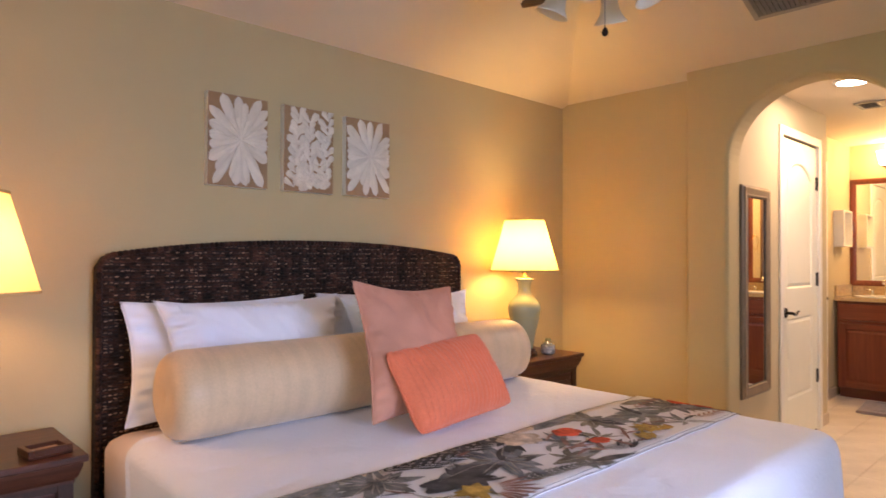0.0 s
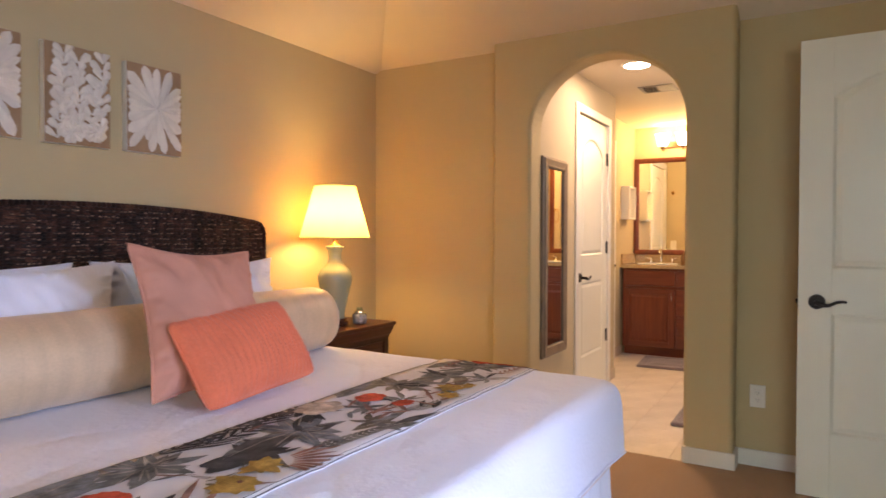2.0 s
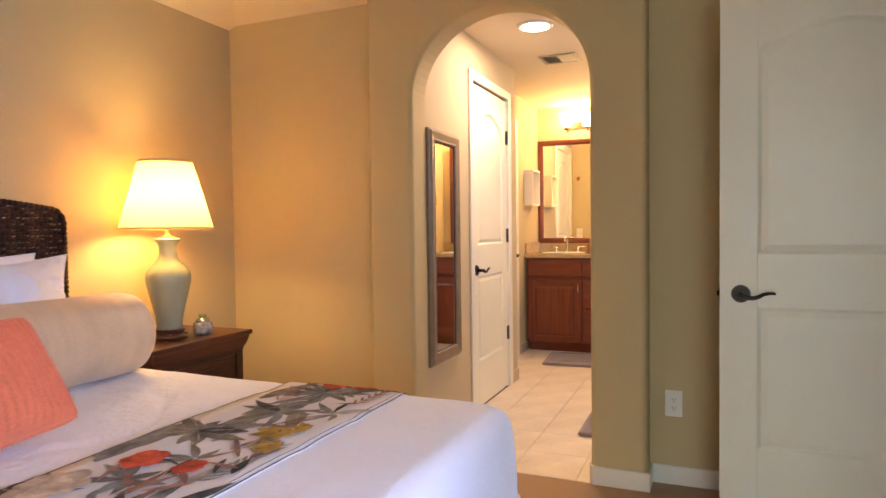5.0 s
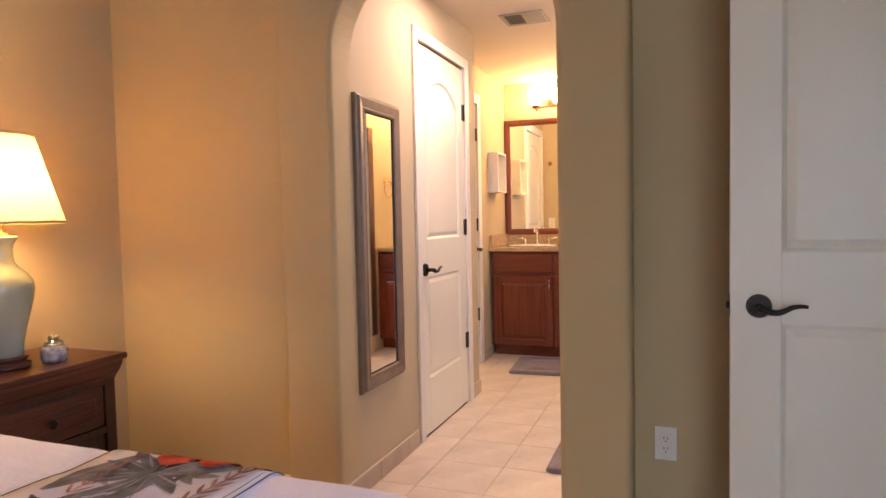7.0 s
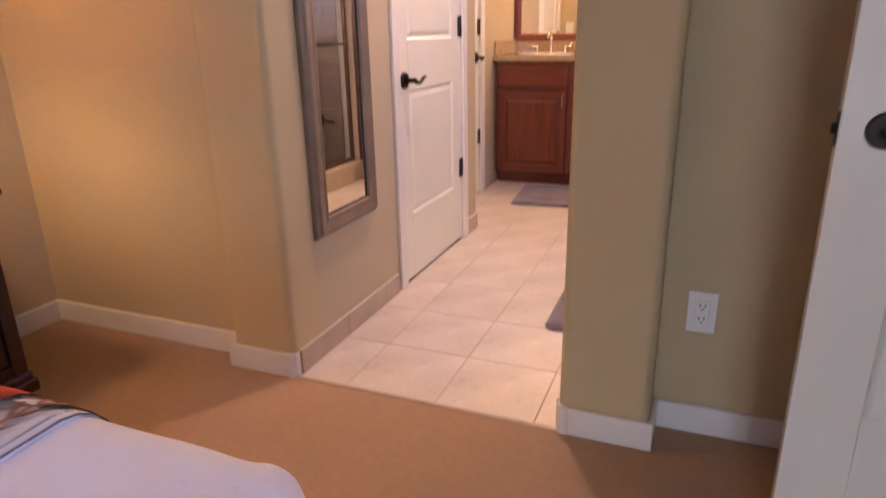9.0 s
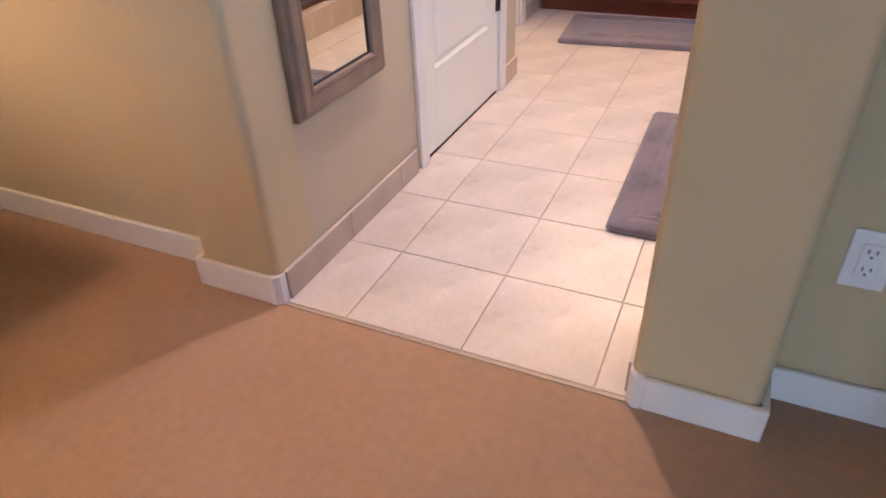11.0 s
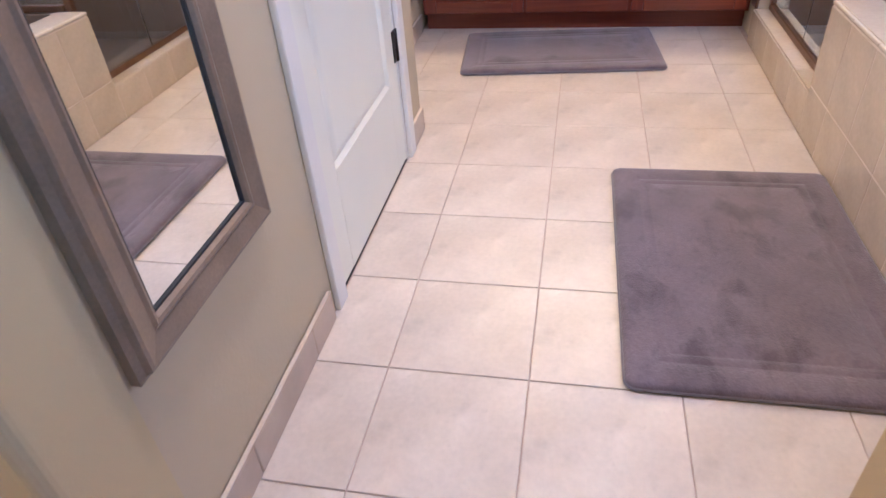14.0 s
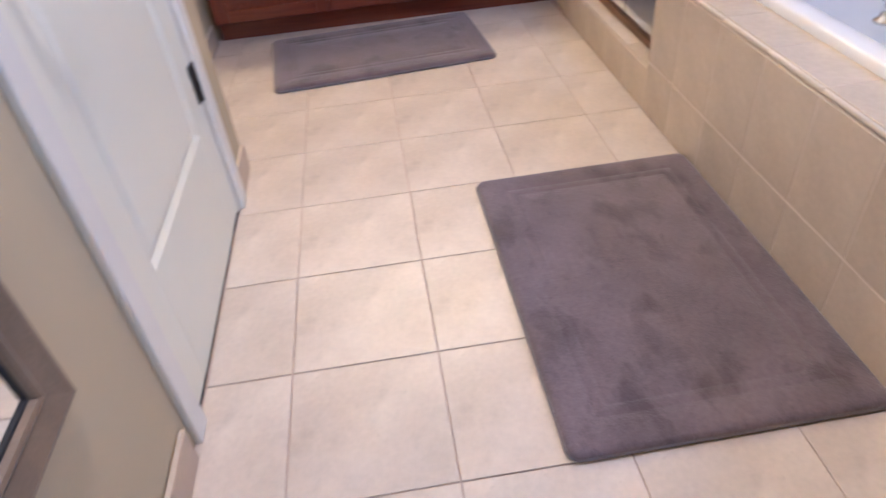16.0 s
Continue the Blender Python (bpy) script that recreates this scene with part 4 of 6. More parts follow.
def cushion(name, loc, w, h, t, material, label, cat, yaw=0, tilt=0, roll=0, pinch=0.05, wr=0.006, seed=0, ribs=0, piping=0.0, n=30, power=0.5, pipe_name="piping", soft=0.0, pile=0):
    root = thing(name, (0, 0, 0), label, cat)
    root.matrix_basis = Matrix.Translation(loc) @ Euler((0, 0, radians(yaw))).to_matrix().to_4x4() @ Euler((radians(tilt), 0, 0)).to_matrix().to_4x4() @ Euler((0, radians(roll), 0)).to_matrix().to_4x4()
    part("cover", cushion_mesh(w, h, t, pinch, n, wr, seed, ribs, power, soft), material, root, smooth=True)
    if piping:
        part(pipe_name, cushion_edge(w, h, pinch, piping, soft), material, root, smooth=True)
    if pile:
        src = cushion_mesh(w, h, t, pinch, n, wr, seed, ribs, power, soft)
        rp = random.Random(seed)
        src.faces.ensure_lookup_table()
        vs, fs = [], []
        for i in range(pile):
            f = src.faces[rp.randrange(len(src.faces))]
            c, nr = f.calc_center_median(), f.normal
            c = c + Vector((rp.uniform(-1, 1), 0, rp.uniform(-1, 1))) * 0.002
            sd = Vector((rp.uniform(-1, 1), rp.uniform(-1, 1), rp.uniform(-1, 1)))
            tip = c + (nr * 1.0 + sd * 0.6 + Vector((0, 0, -0.3))) * rp.uniform(0.003, 0.0058)
            ac = nr.cross(sd).normalized() * 0.0007
            vs += [c + ac, c - ac, tip]
            fs.append((3 * i, 3 * i + 1, 3 * i + 2))
        src.free()
        me = bpy.data.meshes.new("plush_nap")
        me.from_pydata(vs, [], fs)
        me.materials.append(material)
        po = new("plush_nap", me)
        po.parent = root
        tagged(po, kind="stuff")
    return root


cushion("pillow", (1.255, 2.545, 0.848), 0.78, 0.46, 0.16, M_SHEET, "white cotton bed pillow standing against the woven headboard", "pillow", tilt=-9, seed=3, wr=0.030, power=0.6, n=60, pinch=0.09, piping=0.0025, pipe_name="seam")
cushion("pillow", (2.125, 2.545, 0.850), 0.83, 0.46, 0.16, M_SHEET, "white cotton bed pillow standing against the woven headboard", "pillow", tilt=-9, seed=8, wr=0.030, power=0.6, n=60, pinch=0.09, piping=0.0025, pipe_name="seam")
cushion("pillow", (1.345, 2.40, 0.852), 0.80, 0.48, 0.22, M_SHEET, "plump white cotton pillow behind the champagne bolster", "pillow", yaw=-1, tilt=-17, seed=5, wr=0.044, power=0.6, n=60, pinch=0.14, piping=0.0025, pipe_name="seam")
cushion("pillow", (2.175, 2.40, 0.846), 0.84, 0.47, 0.22, M_SHEET, "plump white cotton pillow behind the champagne bolster", "pillow", yaw=1, tilt=-17, seed=12, wr=0.044, power=0.6, n=60, pinch=0.14, piping=0.0025, pipe_name="seam")
cushion("throw_pillow", (1.692, 1.862, 0.901), 0.525, 0.525, 0.19, M_PINK, "square dusty pink linen throw pillow leaning on the bolster", "throw pillow", yaw=3, tilt=-19, roll=4.4, pinch=0.15, wr=0.032, power=0.62, seed=21, piping=0.0045, n=64, soft=0.035)
cushion("lumbar_pillow", (1.746, 1.722, 0.797), 0.515, 0.315, 0.17, M_CORAL, "small coral plush lumbar pillow leaning on the pink throw pillow", "throw pillow", yaw=1, tilt=-33, roll=-3.8, pinch=0.05, wr=0.009, power=0.5, seed=31, ribs=22, piping=0.004, n=120, soft=0.07, pile=18000)

# bolster
bol = thing("bolster", (1.747, 2.165, TOPZ + 0.147), "long round champagne satin bolster lying across the bed", "bolster")
bm = B()
L2 = 0.877
prof = [(-L2, 0.0), (-L2, 0.06), (-L2 + 0.004, 0.100), (-L2 + 0.016, 0.128), (-L2 + 0.035, 0.143)]
prof += [(-L2 + 0.035 + (2 * L2 - 0.07) * i / 60, 0.150) for i in range(1, 60)]
prof += [(-a, b) for a, b in prof[:5]][::-1]
rows = []
for x, r in prof:
    row = []
    for k in range(48):
        a = 2 * math.pi * k / 48
        nn = noise.noise(Vector((x * 3, math.cos(a) * 1.5, math.sin(a) * 1.5)))
        rr = max(r, 1e-4) * (1 + 0.02 * nn + 0.006 * noise.noise(Vector((x * 16, math.cos(a) * 3, math.sin(a) * 2))))
        z = rr * math.sin(a)
        if z < -0.138:
            z = -0.138 - (abs(z) - 0.138) * 0.4
        row.append(bm.verts.new((x + (0.012 if abs(x) >= L2 - 0.001 and r < 0.05 else 0) * (1 if x < 0 else -1), rr * math.cos(a), z)))
    row.append(row[0])
    rows.append(row)
grid_faces(bm, rows)
bmesh.ops.recalc_face_normals(bm, faces=bm.faces)
part("cover", bm, M_BOLSTER, bol, smooth=True)
bm = B()
tube(bm, [(-L2 + 0.03 + (2 * L2 - 0.06) * k / 60, -0.062, -0.1365 + 0.0015 * math.sin(k)) for k in range(61)], 0.002, 5)
part("seam", bm, M_BOLSTER, bol, smooth=True)


# ---- nightstands ----
def nightstand():
    """Its back to +y; 0.61 wide, 0.45 deep, 0.668 high."""
    root = thing("nightstand", (0, 0, 0), "", "nightstand")
    w, d0, d1 = 0.305, -0.225, 0.215
    bm = B()
    box(bm, -w, w, d0, d1, 0.645, 0.668, bevel=0.005, segs=2)
    part("top", bm, M_DARKWOOD, root)
    bm = B()
    prof = [(0.020, 0.575), (0.020, 0.585), (0.012, 0.598), (0.006, 0.615), (0.002, 0.63), (0.0, 0.645)]
    rings = []
    for ins, z in prof:
        i = ins + 0.012
        rings.append([bm.verts.new(p) for p in ((-w + i, d0 + i, z), (w - i, d0 + i, z), (w - i, d1, z), (-w + i, d1, z))])
    for a, b in zip(rings, rings[1:]):
        for i in range(4):
            j = (i + 1) % 4
            bm.faces.new((a[i], a[j], b[j], b[i]))
    bm.faces.new(rings[0][::-1])
    bm.faces.new(rings[-1])
    part("cornice", bm, M_DARKWOOD, root)
    bm = B()
    i = 0.034
    box(bm, -w + i, w - i, d0 + i + 0.018, d1, 0.07, 0.576)
    for x in (-w + i, w - i - 0.045):
        box(bm, x, x + 0.045, d0 + i, d0 + i + 0.02, 0.07, 0.576, bevel=0.003)
    for z0, z1 in ((0.07, 0.11), (0.375, 0.40), (0.555, 0.576)):
        box(bm, -w + i + 0.045, w - i - 0.045, d0 + i + 0.002, d0 + i + 0.02, z0, z1)
    part("body", bm, M_DARKWOODV, root)
    bm = B()
    box(bm, -w + 0.018, w - 0.018, d0 + 0.018, d1, 0.0, 0.045, bevel=0.006)
    box(bm, -w + 0.026, w - 0.026, d0 + 0.026, d1, 0.045, 0.072, bevel=0.008)
    part("plinth", bm, M_DARKWOOD, root)
    for z0, z1, nm in ((0.404, 0.552, "drawer"), (0.114, 0.372, "door")):
        bm = B()
        box(bm, -w + i + 0.049, w - i - 0.049, d0 + i + 0.006, d0 + i + 0.024, z0, z1, bevel=0.004)
        box(bm, -w + i + 0.085, w - i - 0.085, d0 + i + 0.001, d0 + i + 0.01, z0 + 0.035, z1 - 0.035, bevel=0.004)
        dr = part(nm, bm, M_DARKWOOD if nm == "drawer" else M_DARKWOODV, root)
        bm = B()
        lathe(bm, [(0.005, 0), (0.005, 0.012), (0.014, 0.016), (0.016, 0.022), (0.010, 0.028)], 14)
        for v in bm.verts:
            x, y, z = v.co
            v.co = Vector((x + (0 if nm == "drawer" else 0.17), d0 + i + 0.001 - z, y + (z0 + z1) / 2))
        part("knob", bm, M_ORB, dr)
    return root


ns = nightstand()
ns["label"] = "dark walnut nightstand with moulded top beside the nook wall"
ns["group"] = "nightstands beside the bed"
ns2 = copy_thing(ns, pose(0.368, 2.447, 0))
ns2.scale = (1, 1, 0.95)
ns2["label"] = "dark walnut nightstand holding a lamp and a small wooden dish"
ns.matrix_basis = pose(3.108, NORTH - T - 0.217, 0)

# ---- table lamps ----
M_SHADE = bpy.data.materials.new("cream_lampshade")
M_SHADE.use_nodes = True
_nt = M_SHADE.node_tree
_b = _nt.nodes["Principled BSDF"]
_b.inputs["Base Color"].default_value = (0.80, 0.64, 0.34, 1)
_b.inputs["Roughness"].default_value = 0.9
_tr = _nt.nodes.new("ShaderNodeBsdfTranslucent")
_tr.inputs[0].default_value = (0.86, 0.66, 0.33, 1)
_mx = _nt.nodes.new("ShaderNodeMixShader")
_mx.inputs[0].default_value = 0.55
_nt.links.new(_b.outputs[0], _mx.inputs[1])
_nt.links.new(_tr.outputs[0], _mx.inputs[2])
_nt.links.new(_mx.outputs[0], _nt.nodes["Material Output"].inputs[0])


def table_lamp():
    root = thing("table_lamp", (0, 0, 0), "", "table lamp")
    bm = B()
    lathe(bm, [(0.072, 0.0), (0.076, 0.004), (0.076, 0.010), (0.066, 0.016), (0.060, 0.022), (0.068, 0.030), (0.070, 0.038), (0.052, 0.040)], 24)
    for k in range(4):
        a = math.pi / 4 + k * math.pi / 2
        box(bm, 0.06 * math.cos(a) - 0.012, 0.06 * math.cos(a) + 0.012, 0.06 * math.sin(a) - 0.012, 0.06 * math.sin(a) + 0.012, 0.0, 0.022, bevel=0.004)
    part("base", bm, M_DARKWOOD, root, "carved dark wooden base")
    bm = B()
    lathe(bm, [(0.048, 0.038), (0.056, 0.044), (0.055, 0.060), (0.060, 0.095), (0.072, 0.150), (0.086, 0.205), (0.096, 0.250), (0.0985, 0.275), (0.094, 0.300), (0.078, 0.325), (0.056, 0.345), (0.043, 0.362), (0.038, 0.385), (0.038, 0.412), (0.043, 0.432), (0.054, 0.445), (0.057, 0.452), (0.050, 0.456), (0.02, 0.457)], 40)
    part("vase", bm, M_CELADON, root, "pale celadon glazed vase body")
    bm = B()
    lathe(bm, [(0.030, 0.456), (0.030, 0.462), (0.012, 0.470), (0.012, 0.492), (0.018, 0.496), (0.018, 0.545), (0.006, 0.55)], 20)
    part("socket", bm, M_BRASS, root, "brass neck and socket")
    bm = B()
    rows = []
    for r0, r1, z in ((0.202, 0, 0.498), (0.200, 0, 0.505), (0.161, 0, 0.645), (0.1185, 0, 0.795), (0.1175, 0, 0.802)):
        rows.append([bm.verts.new((r0 * math.cos(2 * math.pi * k / 48), r0 * math.sin(2 * math.pi * k / 48), z)) for k in range(48)])
        rows[-1].append(rows[-1][0])
    grid_faces(bm, rows)
    bmesh.ops.recalc_face_normals(bm, faces=bm.faces)
    sh = part("shade", bm, M_SHADE, root, "cream fabric cone lampshade, lit", smooth=True)
    for r, z in ((0.2025, 0.500), (0.1185, 0.800)):
        bm = B()
        rows = [[bm.verts.new(((r + o) * math.cos(2 * math.pi * k / 48), (r + o) * math.sin(2 * math.pi * k / 48), z + h)) for k in range(48)] for o, h in ((-0.002, -0.004), (0.0012, -0.004), (0.0006, 0.006), (-0.003, 0.006), (-0.002, -0.004))]
        for row in rows:
            row.append(row[0])
        grid_faces(bm, rows)
        part("trim", bm, mat("gold_braid", (0.55, 0.38, 0.16), 0.7), sh, smooth=True)
    bm = B()
    for k in range(3):
        a = k * 2 * math.pi / 3
        tube(bm, [(0, 0, 0.79), (0.1175 * math.cos(a), 0.1175 * math.sin(a), 0.797)], 0.002, 5)
    for s in (-1, 1):
        tube(bm, [(0.012 * s, 0, 0.50), (0.055 * s, 0, 0.58), (0.055 * s, 0, 0.68), (0.01 * s, 0, 0.79)], 0.0022, 5)
    part("harp", bm, M_BRASS, root)
    return root


tl = table_lamp()
tl["label"] = "lit celadon vase table lamp with cream shade near the corner"
tl["group"] = "lamps on the nightstands"
tl2 = copy_thing(tl, pose(0.362, 2.36, 0.6355))
tl2["label"] = "lit celadon vase table lamp with cream shade beside the dish"
tl.matrix_basis = pose(3.080, 2.462, 0.669)

# jar and dish
jar = thing("glass_jar", (3.195, 2.375, 0.669), "small lidded silvery glass jar on the nightstand", "jar")
bm = B()
lathe(bm, [(0.026, 0), (0.038, 0.003), (0.043, 0.015), (0.044, 0.045), (0.041, 0.058), (0.030, 0.062)], 28)
part("body", bm, mat("mottled_glass", (0.35, 0.35, 0.36), 0.15, 0.4, var=0.6, scale=40, col2=(0.75, 0.72, 0.7)), jar)
bm = B()
lathe(bm, [(0.031, 0.062), (0.033, 0.068), (0.031, 0.076), (0.012, 0.081), (0.010, 0.088), (0.004, 0.092)], 24)
part("lid", bm, M_CHROME, jar, "silver lid")
bm = B()
for k in range(9):
    a = k * 0.7
    lathe(bm, [(0.002, 0), (0.006, 0.008), (0.001, 0.02)], 6, (0.014 * math.cos(a), 0.014 * math.sin(a), 0.078))
part("ornament", bm, mat("ornament_green", (0.22, 0.22, 0.10), 0.5, var=0.5, scale=60), jar)
dish = thing("wooden_dish", (0.575, 2.320, 0.6352), "small square wooden dish with a pale card in it", "dish")
dish.rotation_euler = (0, 0, radians(8))
bm = B()
box(bm, -0.062, 0.062, -0.046, 0.046, 0, 0.006, bevel=0.002)
for a in ((-0.062, -0.046, -0.046, 0.046), (0.046, 0.062, -0.046, 0.046), (-0.046, 0.046, -0.046, -0.032), (-0.046, 0.046, 0.032, 0.046)):
    box(bm, *a, 0.006, 0.026, bevel=0.003)
part("tray", bm, M_DARKWOOD, dish)
part("card", bbox(-0.040, 0.040, -0.028, 0.028, 0.0065, 0.014), mat("pale_card", (0.42, 0.28, 0.22), 0.7), dish)


# ---- relief pictures ----
def petal(bm, cx, cz, ang, ln, wd, y, n=13, lift=0.011, clip=None):
    rows = []
    for i in range(n + 1):
        q = i / n
        w = wd * (0.14 + 0.86 * math.sin(min(q / 0.72, 1) * math.pi / 2) ** 1.4) * math.sqrt(max(1 - (max(q - 0.80, 0) / 0.2) ** 2, 0.0))
        if q == 1:
            w = wd * 0.05
        row = []
        for s in (-1, -0.5, 0, 0.5, 1):
            px, pz = cx + ln * q * math.cos(ang) - s * w * math.sin(ang), cz + ln * q * math.sin(ang) + s * w * math.cos(ang)
            if clip:
                px, pz = min(max(px, -clip[0]), clip[0]), min(max(pz, -clip[1]), clip[1])
            row.append(bm.verts.new((px, y - lift * (1 - 0.85 * s * s) * (0.5 + 0.5 * math.sin(math.pi * min(q + 0.1, 1))) - 0.001, pz)))
        rows.append(row)
    grid_faces(bm, rows)


def picture(kind, x0, x1, z0, z1, label, seed):
    root = thing("relief_picture", ((x0 + x1) / 2, NORTH - 0.034, (z0 + z1) / 2), label, "wall art", "relief pictures over the bed")
    w, h = (x1 - x0) / 2, (z1 - z0) / 2
    part("canvas", bbox(-w, w, 0.0008, 0.033, -h, h, bevel=0.002), M_TRIM, root, "pale canvas edge")
    part("painted_face", bbox(-w + 0.001, w - 0.001, 0, 0.0012, -h + 0.001, h - 0.001), M_CANVAS, root)
    rp = random.Random(seed)
    clip = (w - 0.002, h - 0.002)
    def petals(layers, cx, cz):
        for nn, l0, wd, y, off in layers:
            for i in range(nn):
                a = off + 2 * math.pi * i / nn + rp.uniform(-0.10, 0.10)
                c, s = math.cos(a), math.sin(a)
                lim = min((w - 0.004 - cx * (1 if c > 0 else -1)) / max(abs(c), 1e-3), (h - 0.004 - cz * (1 if s > 0 else -1)) / max(abs(s), 1e-3))
                bm = B()
                petal(bm, cx, cz, a, min(l0 * rp.uniform(0.9, 1.06), lim * 0.995), wd * rp.uniform(0.85, 1.15), y, clip=clip)
                part("petal", bm, M_PETAL, root, smooth=True)
    if kind == "flower":
        petals([(17, 0.250, 0.0225, 0.0, 0.1), (15, 0.170, 0.0170, -0.003, 0.25), (11, 0.105, 0.0115, -0.006, 0.0)], 0.008, 0.004)
    else:
        for sx, lean, hh in ((-0.085, 0.03, 0.19), (0.0, 0.0, 0.17), (0.085, 0.02, 0.19), (-0.045, -0.03, 0.1), (0.045, 0.02, 0.08)):
            n = 11 if abs(hh) > 0.12 else 7
            for i in range(n):
                z = -h + 0.02 + (hh + h - 0.05) * i / (n - 1) * 0.98
                for sd in (-1, 1):
                    bm = B()
                    petal(bm, sx + lean * i / n, z, math.pi / 2 - sd * rp.uniform(0.25, 1.0), rp.uniform(0.048, 0.070), rp.uniform(0.014, 0.020), -0.001 * (i % 3), n=8, clip=clip)
                    part("petal", bm, M_PETAL, root, smooth=True)
        petals([(9, 0.05, 0.013, -0.004, 0.0)], -0.03, -h + 0.05)
        petals([(9, 0.045, 0.012, -0.004, 0.3)], 0.07, -h + 0.06)


picture("flower", 1.238, 1.518, 1.553, 1.954, "tan canvas with a large white plaster flower in relief", 1)
picture("leaves", 1.600, 1.872, 1.553, 1.954, "tan canvas with white plaster leaf sprays in relief", 2)
picture("flower", 1.948, 2.226, 1.557, 1.952, "tan canvas with a white plaster daisy beside the leaf panel", 7)


# ---- outlets and switch ----
def outlet(loc, rz, label, duplex=True):
    """Its face to -y."""
    root = thing("outlet" if duplex else "light_switch", loc, label, "outlet" if duplex else "switch", rz=rz)
    part("plate", bbox(-0.0365, 0.0365, -0.006, 0, -0.058, 0.058, bevel=0.0025), M_PLASTIC, root)
    if duplex:
        part("insert", bbox(-0.017, 0.017, -0.0085, -0.005, -0.034, 0.034, bevel=0.0015), M_PLASTIC, root)
        for z in (-0.018, 0.018):
            bm = B()
            box(bm, -0.0075, -0.0050, -0.0090, -0.008, z - 0.002, z + 0.007)
            box(bm, 0.0050, 0.0075, -0.0090, -0.008, z - 0.002, z + 0.006)
            box(bm, -0.002, 0.002, -0.0090, -0.008, z - 0.011, z - 0.007)
            part("socket", bm, M_DARK, root)
    else:
        for x in (-0.012, 0.012):
            part("rocker", bbox(x - 0.007, x + 0.007, -0.0085, -0.005, -0.033, 0.033, bevel=0.002), M_PLASTIC, root)


outlet((3.875, 0.327, 0.362), -90, "white duplex wall outlet on the khaki wall near the open door")
outlet((5.5555, 1.69, 1.07), 90, "white wall switch on the yellow bathroom wall end", False)

# ---- ceiling fittings ----
vent = thing("ceiling_vent", (5.36, 1.155, BCEIL), "small louvred ceiling vent in the bathroom", "vent")
bm = B()
for a in ((-0.115, 0.115, -0.13, -0.108), (-0.115, 0.115, 0.108, 0.13), (-0.115, -0.095, -0.108, 0.108), (0.095, 0.115, -0.108, 0.108), (-0.095, 0.095, -0.006, 0.006)):
    box(bm, *a, -0.008, 0, bevel=0.002)
part("frame", bm, M_VENT, vent)
# near-black sheet painted in for the unlit duct above the slats
part("duct_shade", bbox(-0.095, 0.095, -0.108, 0.108, -0.001, 0.0), M_DARK, vent)
for i in range(12):
    bm = B()
    box(bm, -0.094, 0.094, -0.0008, 0.0008, -0.006, 0.006)
    s = part("slat", bm, M_VENT, vent)
    s.matrix_basis = pose(0, (-0.098 + 0.0165 * i) if i < 6 else (0.0155 + 0.0165 * (i - 6)), -0.006, 35 if i < 6 else -35, 0, 0)
vent = thing("ceiling_vent", (3.345, 1.085, 2.4555), "grey louvred air vent on the sloped bedroom ceiling", "vent")
sl = math.degrees(math.atan(0.42 / 1.17))
vent.matrix_basis = pose(3.345, 1.085, CEIL0 + 0.42 / 1.17 * (3.90 - 3.345) - 0.001, 0, sl, 0)
bm = B()
for a in ((-0.11, 0.11, -0.19, -0.165), (-0.11, 0.11, 0.165, 0.19), (-0.11, -0.085, -0.165, 0.165), (0.085, 0.11, -0.165, 0.165)):
    box(bm, *a, -0.010, 0, bevel=0.002)
part("frame", bm, M_VENT, vent)
# the duct's darkness again, as a near-black sheet behind the louvres
part("duct_shade", bbox(-0.085, 0.085, -0.165, 0.165, -0.001, 0.0), M_DARK, vent)
for i in range(15):
    bm = B()
    box(bm, -0.083, 0.083, -0.0012, 0.0012, -0.009, 0.009)
    s = part("slat", bm, M_VENT, vent)
    s.matrix_basis = pose(0, -0.154 + 0.022 * i, -0.009, 40, 0, 0)
can = thing("ceiling_light", (4.573, 1.126, BCEIL), "round ceiling light glowing white beyond the arch", "ceiling light")
bm = B()
lathe(bm, [(0.105, 0.0), (0.105, -0.006), (0.088, -0.012), (0.084, -0.010)], 36)
part("frame", bm, M_TRIM, can)
bm = B()
lathe(bm, [(0.083, -0.006), (0.083, -0.012), (0.05, -0.018), (0.01, -0.020)], 36)
part("diffuser", bm, glowing("ceiling_diffuser", (1.0, 0.88, 0.70), 28), can)

# ceiling fan
fan = thing("ceiling_fan", (2.09, 1.31, 0), "dark ceiling fan with brown blades and frosted bell shades", "ceiling fan")
flat = CEIL0 + 0.42
bm = B()
lathe(bm, [(0.07, flat), (0.068, flat - 0.03), (0.02, flat - 0.05), (0.013, flat - 0.055), (0.013, 2.50), (0.03, 2.495)], 24)
part("downrod", bm, M_ORB, fan)
bm = B()
lathe(bm, [(0.03, 2.50), (0.10, 2.48), (0.125, 2.455), (0.125, 2.41), (0.10, 2.385), (0.06, 2.37), (0.055, 2.32), (0.075, 2.30), (0.075, 2.28), (0.02, 2.265)], 32)
part("motor_housing", bm, M_ORB, fan)
